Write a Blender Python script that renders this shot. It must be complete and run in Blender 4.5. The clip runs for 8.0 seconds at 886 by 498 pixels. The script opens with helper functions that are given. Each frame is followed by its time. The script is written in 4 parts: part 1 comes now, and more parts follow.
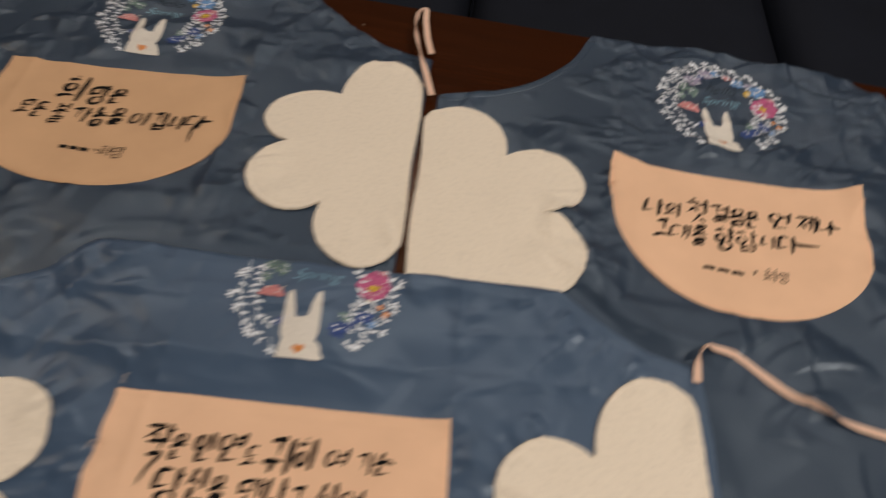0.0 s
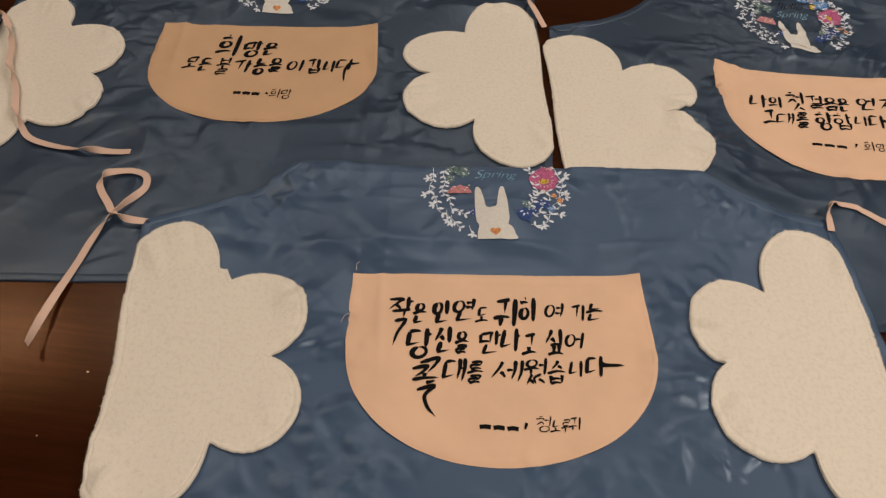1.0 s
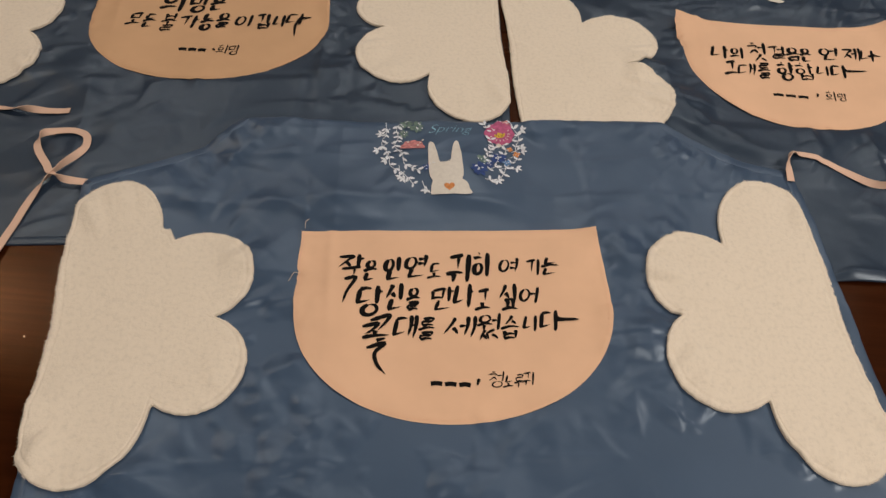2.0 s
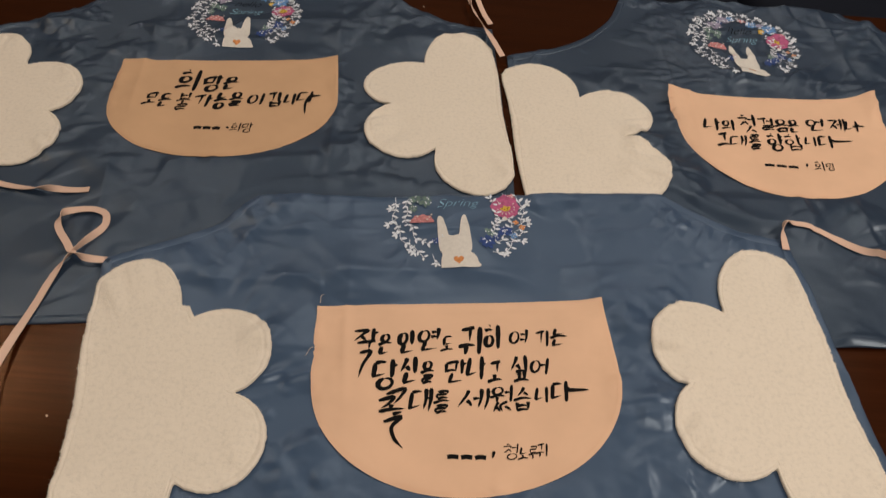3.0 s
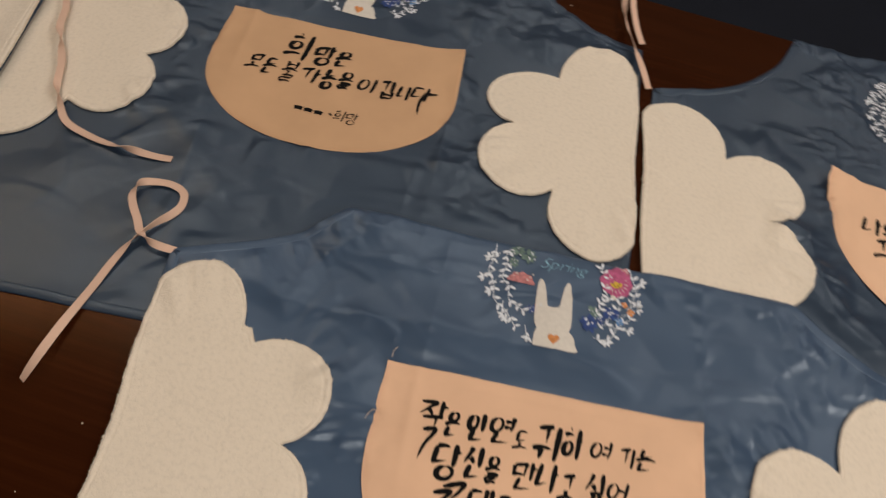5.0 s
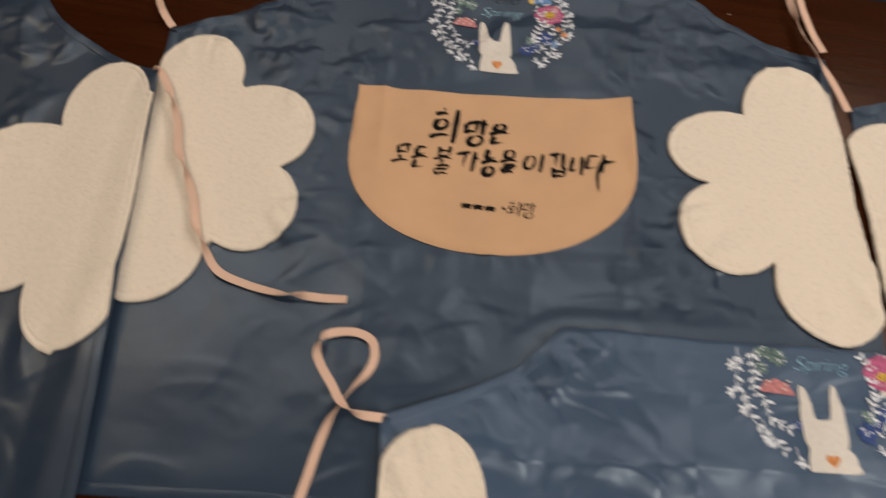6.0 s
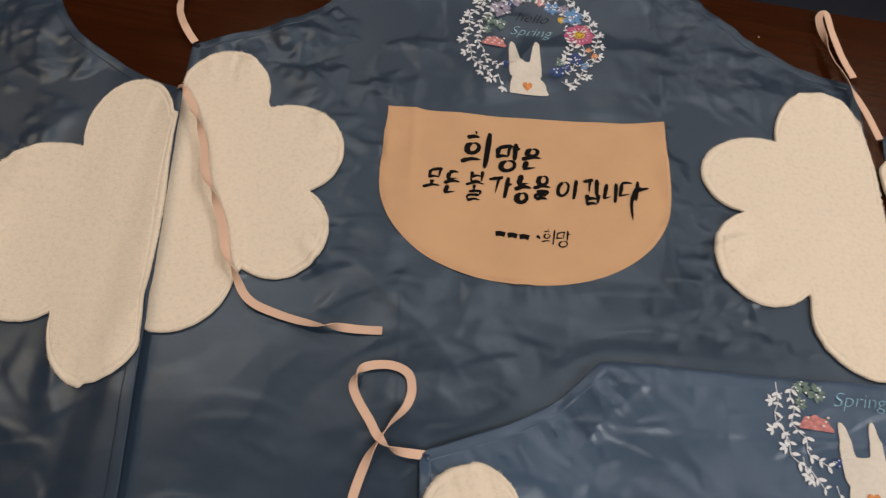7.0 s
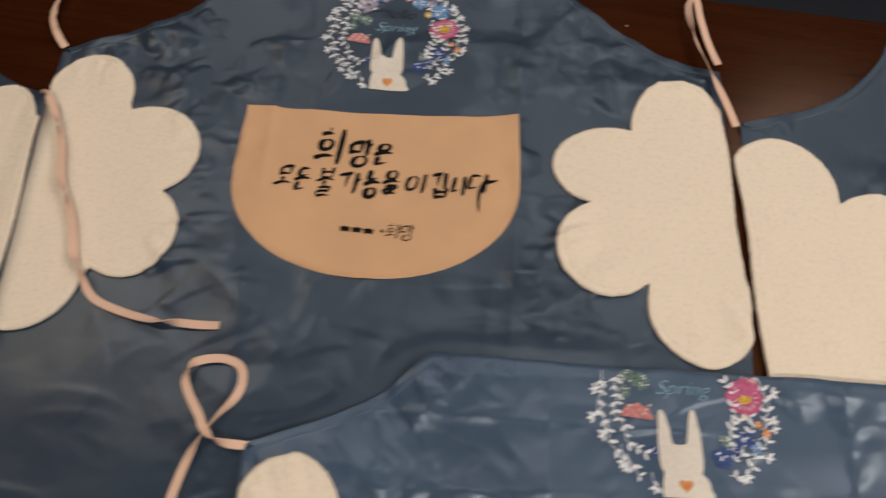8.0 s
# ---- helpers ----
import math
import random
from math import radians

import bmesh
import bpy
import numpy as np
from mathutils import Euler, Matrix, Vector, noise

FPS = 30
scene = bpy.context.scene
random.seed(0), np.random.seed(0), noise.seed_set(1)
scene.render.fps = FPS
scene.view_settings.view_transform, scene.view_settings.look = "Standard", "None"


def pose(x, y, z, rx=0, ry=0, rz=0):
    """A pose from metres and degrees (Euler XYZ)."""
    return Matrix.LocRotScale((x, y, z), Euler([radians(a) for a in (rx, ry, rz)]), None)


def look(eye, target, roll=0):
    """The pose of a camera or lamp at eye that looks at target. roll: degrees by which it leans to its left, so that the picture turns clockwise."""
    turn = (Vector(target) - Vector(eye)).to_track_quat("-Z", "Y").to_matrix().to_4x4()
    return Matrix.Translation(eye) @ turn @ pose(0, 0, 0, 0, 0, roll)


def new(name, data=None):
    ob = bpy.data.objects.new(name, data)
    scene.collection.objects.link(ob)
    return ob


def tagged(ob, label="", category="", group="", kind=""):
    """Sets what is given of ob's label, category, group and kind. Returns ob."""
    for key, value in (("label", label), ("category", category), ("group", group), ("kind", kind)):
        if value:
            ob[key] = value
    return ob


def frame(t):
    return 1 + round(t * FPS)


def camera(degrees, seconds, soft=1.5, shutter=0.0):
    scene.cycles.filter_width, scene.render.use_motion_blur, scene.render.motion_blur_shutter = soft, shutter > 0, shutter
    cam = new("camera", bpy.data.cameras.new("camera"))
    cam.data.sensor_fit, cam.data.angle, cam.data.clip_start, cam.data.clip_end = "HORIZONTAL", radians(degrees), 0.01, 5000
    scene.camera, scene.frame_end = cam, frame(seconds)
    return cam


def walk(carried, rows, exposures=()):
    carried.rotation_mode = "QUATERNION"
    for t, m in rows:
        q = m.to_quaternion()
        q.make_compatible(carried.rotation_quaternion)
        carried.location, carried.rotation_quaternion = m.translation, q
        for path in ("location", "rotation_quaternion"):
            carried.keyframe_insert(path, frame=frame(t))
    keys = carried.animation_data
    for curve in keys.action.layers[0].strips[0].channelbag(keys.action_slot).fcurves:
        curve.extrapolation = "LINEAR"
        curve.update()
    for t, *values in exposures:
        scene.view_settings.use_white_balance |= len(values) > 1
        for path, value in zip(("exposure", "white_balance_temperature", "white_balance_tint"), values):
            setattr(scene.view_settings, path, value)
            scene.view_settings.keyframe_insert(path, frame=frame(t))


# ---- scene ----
from mathutils import geometry as mathutils_geometry
cam = camera(62.0, 8.0, soft=1.25, shutter=0.4)
PATH = [
    (0, (0.117, -0.266, 1.324), (0.106, 0.962, -0.255), 5.3),
    (0.2, (0.035, -0.322, 1.325), (0.038, 0.917, -0.246), 2.8),
    (0.5, (-0.052, -0.375, 1.329), (-0.020, 0.862, -0.242), 1.4),
    (1, (-0.078, -0.424, 1.331), (-0.016, 0.813, -0.239), 2.7),
    (1.2, (-0.077, -0.426, 1.328), (0.003, 0.814, -0.238), 3.3),
    (2.3, (-0.044, -0.427, 1.303), (0.077, 0.739, -0.318), 3.6),
    (2.5, (-0.051, -0.424, 1.315), (0.079, 0.780, -0.277), 3.5),
    (3, (-0.070, -0.422, 1.338), (0.069, 0.861, -0.189), 3.6),
    (3.5, (-0.059, -0.426, 1.362), (0.086, 0.878, -0.148), 3.3),
    (4, (-0.077, -0.424, 1.350), (0.076, 0.877, -0.162), 3.8),
    (4.2, (-0.079, -0.418, 1.342), (0.074, 0.864, -0.185), 3.9),
    (5.3, (-0.140, -0.212, 1.344), (-0.170, 0.822, -0.368), 13.0),
    (5.5, (-0.163, -0.185, 1.336), (-0.203, 0.808, -0.400), 9.3),
    (5.7, (-0.212, -0.150, 1.345), (-0.232, 0.800, -0.415), 5.8),
    (6, (-0.311, -0.091, 1.340), (-0.322, 0.839, -0.431), 2.7),
    (6.5, (-0.391, -0.064, 1.331), (-0.363, 0.862, -0.441), 5.9),
    (7, (-0.360, -0.056, 1.346), (-0.321, 0.847, -0.438), 6.0),
    (7.5, (-0.328, -0.074, 1.361), (-0.295, 0.806, -0.435), 5.2),
    (7.8, (-0.267, -0.063, 1.370), (-0.260, 0.813, -0.430), 3.4),
    (8, (-0.194, -0.050, 1.364), (-0.222, 0.825, -0.434), 1.1),
]
walk(cam, [(t, look(eye, target, roll)) for t, eye, target, roll in PATH], [(0, -0.07), (4.2, -0.07), (5.5, 0.02), (6.2, 0.25), (7.2, 0.24), (8, 0.19)])

# ---- world and light ----
world = bpy.data.worlds.new("room_dark")
world.use_nodes = True
world.node_tree.nodes["Background"].inputs["Color"].default_value = (1.0, 0.8, 0.6, 1)
world.node_tree.nodes["Background"].inputs["Strength"].default_value = 0.02
scene.world = world


def unseen_lamp(x, y, z, size, watts, colour):
    data = bpy.data.lights.new("unseen_lamp", "AREA")
    data.shape, data.size, data.energy, data.color = "DISK", size, watts, colour
    ob = new("unseen_lamp", data)
    ob.matrix_world = look((x, y, z), (x * 0.999, y, 0.0))
    return ob


WARM = (1.0, 0.88, 0.78)
AMBER = (1.0, 0.70, 0.44)
SOFT = (1.0, 0.91, 0.84)
unseen_lamp(1.70, -0.30, 2.56, 0.48, 26, WARM)
# unseen grid of weak lamps, added so that the creased nylon catches glints
for lamp_x in (-1.05, 0.15, 1.35):
    for lamp_y in (0.98, 2.22):
        unseen_lamp(lamp_x, lamp_y, 2.56, 0.42, 4.6, SOFT)
unseen_lamp(-1.72, 0.95, 2.56, 0.30, 5.5, AMBER)
# unseen fill, added behind the camera to brighten the cloth evenly
unseen_lamp(0.05, -1.25, 2.56, 0.40, 22, WARM)

TABLE_Z = 0.75
EDGE_TURN = -6.7                                   # the table stands askew to the aprons
EDGE_N = Vector((math.sin(radians(6.7)), math.cos(radians(6.7))))
EDGE_D = 0.579                                     # far edge, along EDGE_N


# ---- materials ----
def material(name, base, rough, spec=0.5):
    mat = bpy.data.materials.new(name)
    mat.use_nodes = True
    bsdf = mat.node_tree.nodes["Principled BSDF"]
    bsdf.inputs["Base Color"].default_value = (*base, 1)
    bsdf.inputs["Roughness"].default_value = rough
    bsdf.inputs["Specular IOR Level"].default_value = spec
    return mat, mat.node_tree, bsdf


def noise_node(tree, scale, detail=3.0, stretch=(1, 1, 1), rough=0.55):
    co = tree.nodes.new("ShaderNodeTexCoord")
    mp = tree.nodes.new("ShaderNodeMapping")
    mp.inputs["Scale"].default_value = stretch
    n = tree.nodes.new("ShaderNodeTexNoise")
    n.inputs["Scale"].default_value, n.inputs["Detail"].default_value = scale, detail
    n.inputs["Roughness"].default_value = rough
    tree.links.new(co.outputs["Object"], mp.inputs["Vector"])
    tree.links.new(mp.outputs["Vector"], n.inputs["Vector"])
    return n


def tint(tree, bsdf, fac, stops):
    ramp = tree.nodes.new("ShaderNodeValToRGB")
    while len(ramp.color_ramp.elements) < len(stops):
        ramp.color_ramp.elements.new(0.5)
    for e, (p, c) in zip(ramp.color_ramp.elements, stops):
        e.position, e.color = p, (*c, 1)
    tree.links.new(fac, ramp.inputs["Fac"])
    tree.links.new(ramp.outputs["Color"], bsdf.inputs["Base Color"])


def ranged(tree, fac, socket, lo, hi):
    m = tree.nodes.new("ShaderNodeMapRange")
    m.inputs["From Min"].default_value, m.inputs["From Max"].default_value = 0.3, 0.7
    m.inputs["To Min"].default_value, m.inputs["To Max"].default_value = lo, hi
    tree.links.new(fac, m.inputs["Value"])
    tree.links.new(m.outputs["Result"], socket)


def bumps(tree, bsdf, *layers):
    last = None
    for fac, strength, depth in layers:
        b = tree.nodes.new("ShaderNodeBump")
        b.inputs["Strength"].default_value, b.inputs["Distance"].default_value = strength, depth
        tree.links.new(fac, b.inputs["Height"])
        if last:
            tree.links.new(last.outputs["Normal"], b.inputs["Normal"])
        last = b
    tree.links.new(last.outputs["Normal"], bsdf.inputs["Normal"])


def scaled(c, k):
    return tuple(v * k for v in c)


def nylon(name, base):
    mat, tree, bsdf = material(name, base, 0.36, 0.66)
    big, fine, mid = noise_node(tree, 5, 4), noise_node(tree, 1500, 2), noise_node(tree, 70, 4, (1, 1.7, 1))
    tint(tree, bsdf, big.outputs["Fac"], [(0.3, scaled(base, 0.9)), (0.7, scaled(base, 1.1))])
    ranged(tree, mid.outputs["Fac"], bsdf.inputs["Roughness"], 0.33, 0.41)
    bsdf.inputs["Specular Tint"].default_value = (0.74, 0.88, 1.0, 1)
    fold = noise_node(tree, 14, 2, (1, 1.5, 1))
    fold.noise_type, fold.normalize = "RIDGED_MULTIFRACTAL", False
    fold.inputs["Distortion"].default_value = 0.6
    sharp = tree.nodes.new("ShaderNodeMath")
    sharp.operation = "POWER"
    sharp.inputs[1].default_value = 3.0
    tree.links.new(fold.outputs["Fac"], sharp.inputs[0])
    bumps(tree, bsdf, (sharp.outputs["Value"], 0.5, 0.0004), (mid.outputs["Fac"], 0.10, 0.0008), (fine.outputs["Fac"], 0.25, 0.0002))
    bsdf.inputs["Sheen Weight"].default_value = 0.04
    bsdf.inputs["Sheen Roughness"].default_value = 0.4
    return mat


def cotton(name, base, depth=0.00025):
    mat, tree, bsdf = material(name, base, 0.85, 0.2)
    big, fine, mid = noise_node(tree, 14, 4), noise_node(tree, 1400, 2), noise_node(tree, 60, 3)
    tint(tree, bsdf, big.outputs["Fac"], [(0.3, scaled(base, 0.93)), (0.7, scaled(base, 1.05))])
    bumps(tree, bsdf, (mid.outputs["Fac"], 0.25, 0.0008), (fine.outputs["Fac"], 0.5, depth))
    return mat


def terry(name, base):
    mat, tree, bsdf = material(name, base, 0.95, 0.1)
    big, loops, clump = noise_node(tree, 16, 5), noise_node(tree, 700, 3), noise_node(tree, 250, 5)
    tint(tree, bsdf, clump.outputs["Fac"], [(0.25, scaled(base, 0.90)), (0.5, base), (0.75, scaled(base, 1.03))])
    bumps(tree, bsdf, (big.outputs["Fac"], 0.3, 0.002), (clump.outputs["Fac"], 0.5, 0.0008), (loops.outputs["Fac"], 0.7, 0.0006))
    bsdf.inputs["Sheen Weight"].default_value = 0.3
    return mat


def paint(name, base, rough=0.6, uneven=0.45, spec=0.3):
    mat, tree, bsdf = material(name, base, rough, spec)
    n = noise_node(tree, 260, 3)
    tint(tree, bsdf, n.outputs["Fac"], [(0.25, scaled(base, 1 - uneven)), (0.7, scaled(base, 1 + uneven * 0.3))])
    return mat


def wood(name):
    mat, tree, bsdf = material(name, (0.05, 0.018, 0.008), 0.3, 0.27)
    grain, streak = noise_node(tree, 7, 6, (1.2, 26, 10), 0.62), noise_node(tree, 3, 3, (1, 5, 1))
    pores, smear = noise_node(tree, 60, 3, (1.5, 40, 10)), noise_node(tree, 9, 4)
    mix = tree.nodes.new("ShaderNodeMix")
    mix.inputs["Factor"].default_value = 0.35
    tree.links.new(grain.outputs["Fac"], mix.inputs["A"])
    tree.links.new(streak.outputs["Fac"], mix.inputs["B"])
    tint(tree, bsdf, mix.outputs["Result"], [(0.30, (0.022, 0.0054, 0.0016)), (0.52, (0.033, 0.0084, 0.0024)), (0.72, (0.045, 0.0122, 0.0034))])
    ranged(tree, smear.outputs["Fac"], bsdf.inputs["Roughness"], 0.17, 0.24)
    bsdf.inputs["Specular Tint"].default_value = (1.0, 0.54, 0.30, 1)   # reflections coloured so that lamp glow on the lacquer turns orange
    bumps(tree, bsdf, (pores.outputs["Fac"], 0.12, 0.0004))
    return mat


def plain(name, base, rough, scale=8, amount=0.12, bump=0.0006, spec=0.4):
    mat, tree, bsdf = material(name, base, rough, spec)
    big, fine = noise_node(tree, scale, 5), noise_node(tree, scale * 40, 3)
    tint(tree, bsdf, big.outputs["Fac"], [(0.3, scaled(base, 1 - amount)), (0.7, scaled(base, 1 + amount))])
    bumps(tree, bsdf, (fine.outputs["Fac"], 0.4, bump))
    return mat


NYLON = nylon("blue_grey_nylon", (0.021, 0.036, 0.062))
# front apron's sheen is put into its colour: a brighter, bluer base
NYLON_SHEEN = nylon("sheen_blue_nylon", (0.048, 0.081, 0.139))
PEACH = cotton("peach_cotton", (0.80, 0.52, 0.34))
TAN = cotton("tan_cotton", (0.62, 0.39, 0.225))
TOWEL = terry("cream_terry", (0.795, 0.708, 0.582))
TAPE = cotton("beige_tape", (0.72, 0.50, 0.38))
INK = paint("black_ink", (0.007, 0.0065, 0.0065), 0.7, 0.3, 0.08)
THREAD = cotton("pale_thread", (0.75, 0.62, 0.5))
WOOD = wood("dark_lacquered_wood")
SEAT = plain("navy_upholstery", (0.007, 0.009, 0.015), 0.7, 12, spec=0.15)
WALL = plain("wall_plaster", (0.12, 0.09, 0.065), 0.9)
CEILING = plain("ceiling_plaster", (0.26, 0.22, 0.18), 0.9)
FLOOR = plain("dark_carpet", (0.05, 0.045, 0.04), 0.95, 30)
WHITE = paint("print_white", (0.74, 0.78, 0.83), 0.6, 0.15)
CREAM = paint("print_cream", (0.70, 0.66, 0.59), 0.6, 0.10)
MAGENTA = paint("print_magenta", (0.50, 0.11, 0.24))
ROSE = paint("print_rose", (0.62, 0.25, 0.25))
YELLOW = paint("print_yellow", (0.70, 0.46, 0.06))
SKYBLUE = paint("print_sky_blue", (0.14, 0.30, 0.58))
NAVYBLUE = paint("print_deep_blue", (0.035, 0.075, 0.25))
SAGE = paint("print_sage", (0.16, 0.24, 0.21))
LILAC = paint("print_lilac", (0.34, 0.31, 0.42))
ORANGE = paint("print_orange", (0.70, 0.28, 0.09))
LETTERBLUE = paint("print_letter_blue", (0.30, 0.55, 0.68))


# ---- helpers ----
def finish(name, bm, mat, parent=None, label="", smooth=True):
    mesh = bpy.data.meshes.new(name)
    bm.normal_update()
    bm.to_mesh(mesh)
    bm.free()
    mesh.materials.append(mat)
    for p in mesh.polygons:
        p.use_smooth = smooth
    ob = new(name, mesh)
    if parent:
        ob.parent = parent
    return tagged(ob, label)


part = finish


def solid(ob, thickness, offset=-1.0):
    m = ob.modifiers.new("thickness", "SOLIDIFY")
    m.thickness, m.offset = thickness, offset
    ob.modifiers.new("edges", "EDGE_SPLIT").split_angle = radians(40)
    return ob


def box(bm, x0, x1, y0, y1, z0, z1, bevel=0.0, segments=3):
    geo = bmesh.ops.create_cube(bm, size=1.0)["verts"]
    for v in geo:
        v.co = Vector((x0 + (v.co.x + 0.5) * (x1 - x0), y0 + (v.co.y + 0.5) * (y1 - y0), z0 + (v.co.z + 0.5) * (z1 - z0)))
    if bevel:
        edges = list({e for v in geo for e in v.link_edges})
        bmesh.ops.bevel(bm, geom=edges, offset=bevel, segments=segments, profile=0.5, affect="EDGES")


def smooth01(a, b, x):
    t = min(1.0, max(0.0, (x - a) / (b - a)))
    return t * t * (3 - 2 * t)


def spline(points, n):
    """Catmull-Rom through the points, n samples."""
    p = [Vector(q) for q in points]
    p = [2 * p[0] - p[1], *p, 2 * p[-1] - p[-2]]
    out = []
    for i in range(n):
        u = i / (n - 1) * (len(p) - 3)
        k = min(int(u), len(p) - 4)
        t = u - k
        a, b, c, d = p[k:k + 4]
        out.append(0.5 * (2 * b + (c - a) * t + (2 * a - 5 * b + 4 * c - d) * t * t + (3 * b - a - 3 * c + d) * t ** 3))
    return out


def inside(px, py, poly):
    hit = np.zeros(px.shape, bool)
    for (x0, y0), (x1, y1) in zip(poly, poly[1:] + poly[:1]):
        if y0 != y1:
            hit ^= ((y0 > py) != (y1 > py)) & (px < (x1 - x0) * (py - y0) / (y1 - y0) + x0)
    return hit


def distance_to(px, py, line):
    best = np.full(px.shape, 9.0)
    for (x0, y0), (x1, y1) in zip(line, line[1:]):
        dx, dy = x1 - x0, y1 - y0
        t = np.clip(((px - x0) * dx + (py - y0) * dy) / (dx * dx + dy * dy + 1e-12), 0, 1)
        best = np.minimum(best, np.hypot(px - x0 - t * dx, py - y0 - t * dy))
    return best


def sheet(outline, step, place):
    """A triangulated sheet inside a closed outline; place(x, y, edge_distance) gives each corner's 3D place."""
    loop = [(float(x), float(y)) for x, y in outline]
    xs, ys = [p[0] for p in loop], [p[1] for p in loop]
    gx, gy = np.meshgrid(np.arange(min(xs), max(xs), step), np.arange(min(ys), max(ys), step * 0.87))
    gx[1::2] += step / 2
    gx, gy = gx.ravel(), gy.ravel()
    d = distance_to(gx, gy, loop + loop[:1])
    keep = inside(gx, gy, loop) & (d > step * 0.45)
    pts = loop + list(zip(gx[keep].tolist(), gy[keep].tolist()))
    far = [0.0] * len(loop) + d[keep].tolist()
    n = len(loop)
    from_cdt = mathutils_geometry.delaunay_2d_cdt([Vector(p) for p in pts], [(i, (i + 1) % n) for i in range(n)], [list(range(n))], 1, 1e-6)
    bm = bmesh.new()
    verts = []
    for co, src in zip(from_cdt[0], from_cdt[3]):
        verts.append(bm.verts.new(place(co.x, co.y, far[src[0]] if src else 0.0)))
    for tri in from_cdt[2]:
        f = bm.faces.new([verts[i] for i in tri])
        f.normal_update()
        if f.normal.z < 0:
            f.normal_flip()
    return bm


# ---- room ----
def room():
    for name, dims, mat in (("floor", (-3.2, 3.0, -2.6, 3.2, -0.1, 0.0), FLOOR), ("ceiling", (-3.2, 3.0, -2.6, 3.2, 2.6, 2.7), CEILING),
                            ("wall_west", (-3.3, -3.2, -2.6, 3.2, 0.0, 2.6), WALL), ("wall_east", (3.0, 3.1, -2.6, 3.2, 0.0, 2.6), WALL),
                            ("wall_south", (-3.2, 3.0, -2.7, -2.6, 0.0, 2.6), WALL), ("wall_north", (-3.2, 3.0, 3.2, 3.3, 0.0, 2.6), WALL)):
        bm = bmesh.new()
        box(bm, *dims)
        tagged(finish(name, bm, mat, smooth=False), kind="structure")


def table():
    top = new("dining_table")
    top.matrix_world = pose(0, 0, 0, 0, 0, EDGE_TURN)
    tagged(top, "long dark brown lacquered wooden table covered with aprons", "table")
    bm = bmesh.new()
    box(bm, -1.75, 1.55, -0.50, EDGE_D, TABLE_Z - 0.04, TABLE_Z, 0.004, 3)
    part("tabletop", bm, WOOD, top)
    bm = bmesh.new()
    box(bm, -1.6, 1.4, -0.40, EDGE_D - 0.1, TABLE_Z - 0.12, TABLE_Z - 0.041, 0.003, 2)
    part("apron_frame", bm, WOOD, top)
    for x in (-1.6, 1.33):
        for y in (-0.40, EDGE_D - 0.17):
            bm = bmesh.new()
            box(bm, x, x + 0.07, y, y + 0.07, 0.0, TABLE_Z - 0.121, 0.005, 2)
            part("leg", bm, WOOD, top)


def bench():
    ob = new("upholstered_bench")
    ob.matrix_world = pose(0.11, 0.80, 0, 0, 0, -1.5)
    tagged(ob, "dark navy upholstered bench with separate seat cushions", "bench")
    for i in range(-4, 4):
        bm = bmesh.new()
        w = 0.63
        nx, ny = 26, 26
        # one padded cushion: flat top that rolls off into the seams
        grid = [[None] * (ny + 1) for _ in range(nx + 1)]
        for a in range(nx + 1):
            for b in range(ny + 1):
                u, v = a / nx * 2 - 1, b / ny * 2 - 1
                u, v = math.sin(u * math.pi / 2), math.sin(v * math.pi / 2)
                roll = (1 - abs(u) ** 14) ** 0.5 * (1 - abs(v) ** 14) ** 0.5
                z = 0.385 + 0.085 * roll + 0.004 * noise.noise(Vector((u * 2, v * 2, i)))
                grid[a][b] = bm.verts.new((i * w + (u + 1) / 2 * (w - 0.006) + 0.003, 0.02 + (v + 1) / 2 * 0.62, z))
        for a in range(nx):
            for b in range(ny):
                bm.faces.new((grid[a][b], grid[a + 1][b], grid[a + 1][b + 1], grid[a][b + 1]))
        solid(part("seat_cushion", bm, SEAT, ob), 0.03)
    bm = bmesh.new()
    box(bm, -4 * 0.63, 4 * 0.63, 0.03, 0.62, 0.06, 0.37, 0.006, 2)
    part("bench_base", bm, SEAT, ob)
    for x in (-2.4, -0.8, 0.8, 2.4):
        bm = bmesh.new()
        box(bm, x - 0.03, x + 0.03, 0.28, 0.34, 0.0, 0.061, 0.004, 2)
        part("foot", bm, WOOD, ob)


# ---- brush lettering ----
JAMO = {
    "ㄱ": "08896861", "ㄲ": "084841 489872", "ㄴ": "29121182", "ㄷ": "1888 18121182", "ㄹ": "188885 851511 1191", "ㅁ": "1711 17888681 1282",
    "ㅂ": "1911 8981 1585 1181", "ㅅ": "594611 5481", "ㅆ": "392611 2541 794651 6591", "ㅇ": "O", "ㅈ": "0888664411 5481",
    "ㅊ": "3969 077765 5411 5481", "ㅍ": "1888 3831 6861 0191", "ㅎ": "4959 0777 o",
    "ㅏ": "495140 4586", "ㅑ": "495140 4686 4383", "ㅐ": "3931 7970 3575", "ㅓ": "696150 0555", "ㅔ": "4941 8980 0545", "ㅕ": "6961 1666 1363", "ㅣ": "495140",
    "ㅗ": "0192 4841", "ㅜ": "0797 4740", "ㅡ": "0495",
}
FIRST, LASTS = "ㄱㄲㄴㄷㄸㄹㅁㅂㅃㅅㅆㅇㅈㅉㅊㅋㅌㅍㅎ", " ㄱㄲㄳㄴㄵㄶㄷㄹㄺㄻㄼㄽㄾㄿㅀㅁㅂㅄㅅㅆㅇㅈㅊㅋㅌㅍㅎ"
VOWELS = "ㅏㅐㅑㅒㅓㅔㅕㅖㅗㅘㅙㅚㅛㅜㅝㅞㅟㅠㅡㅢㅣ"
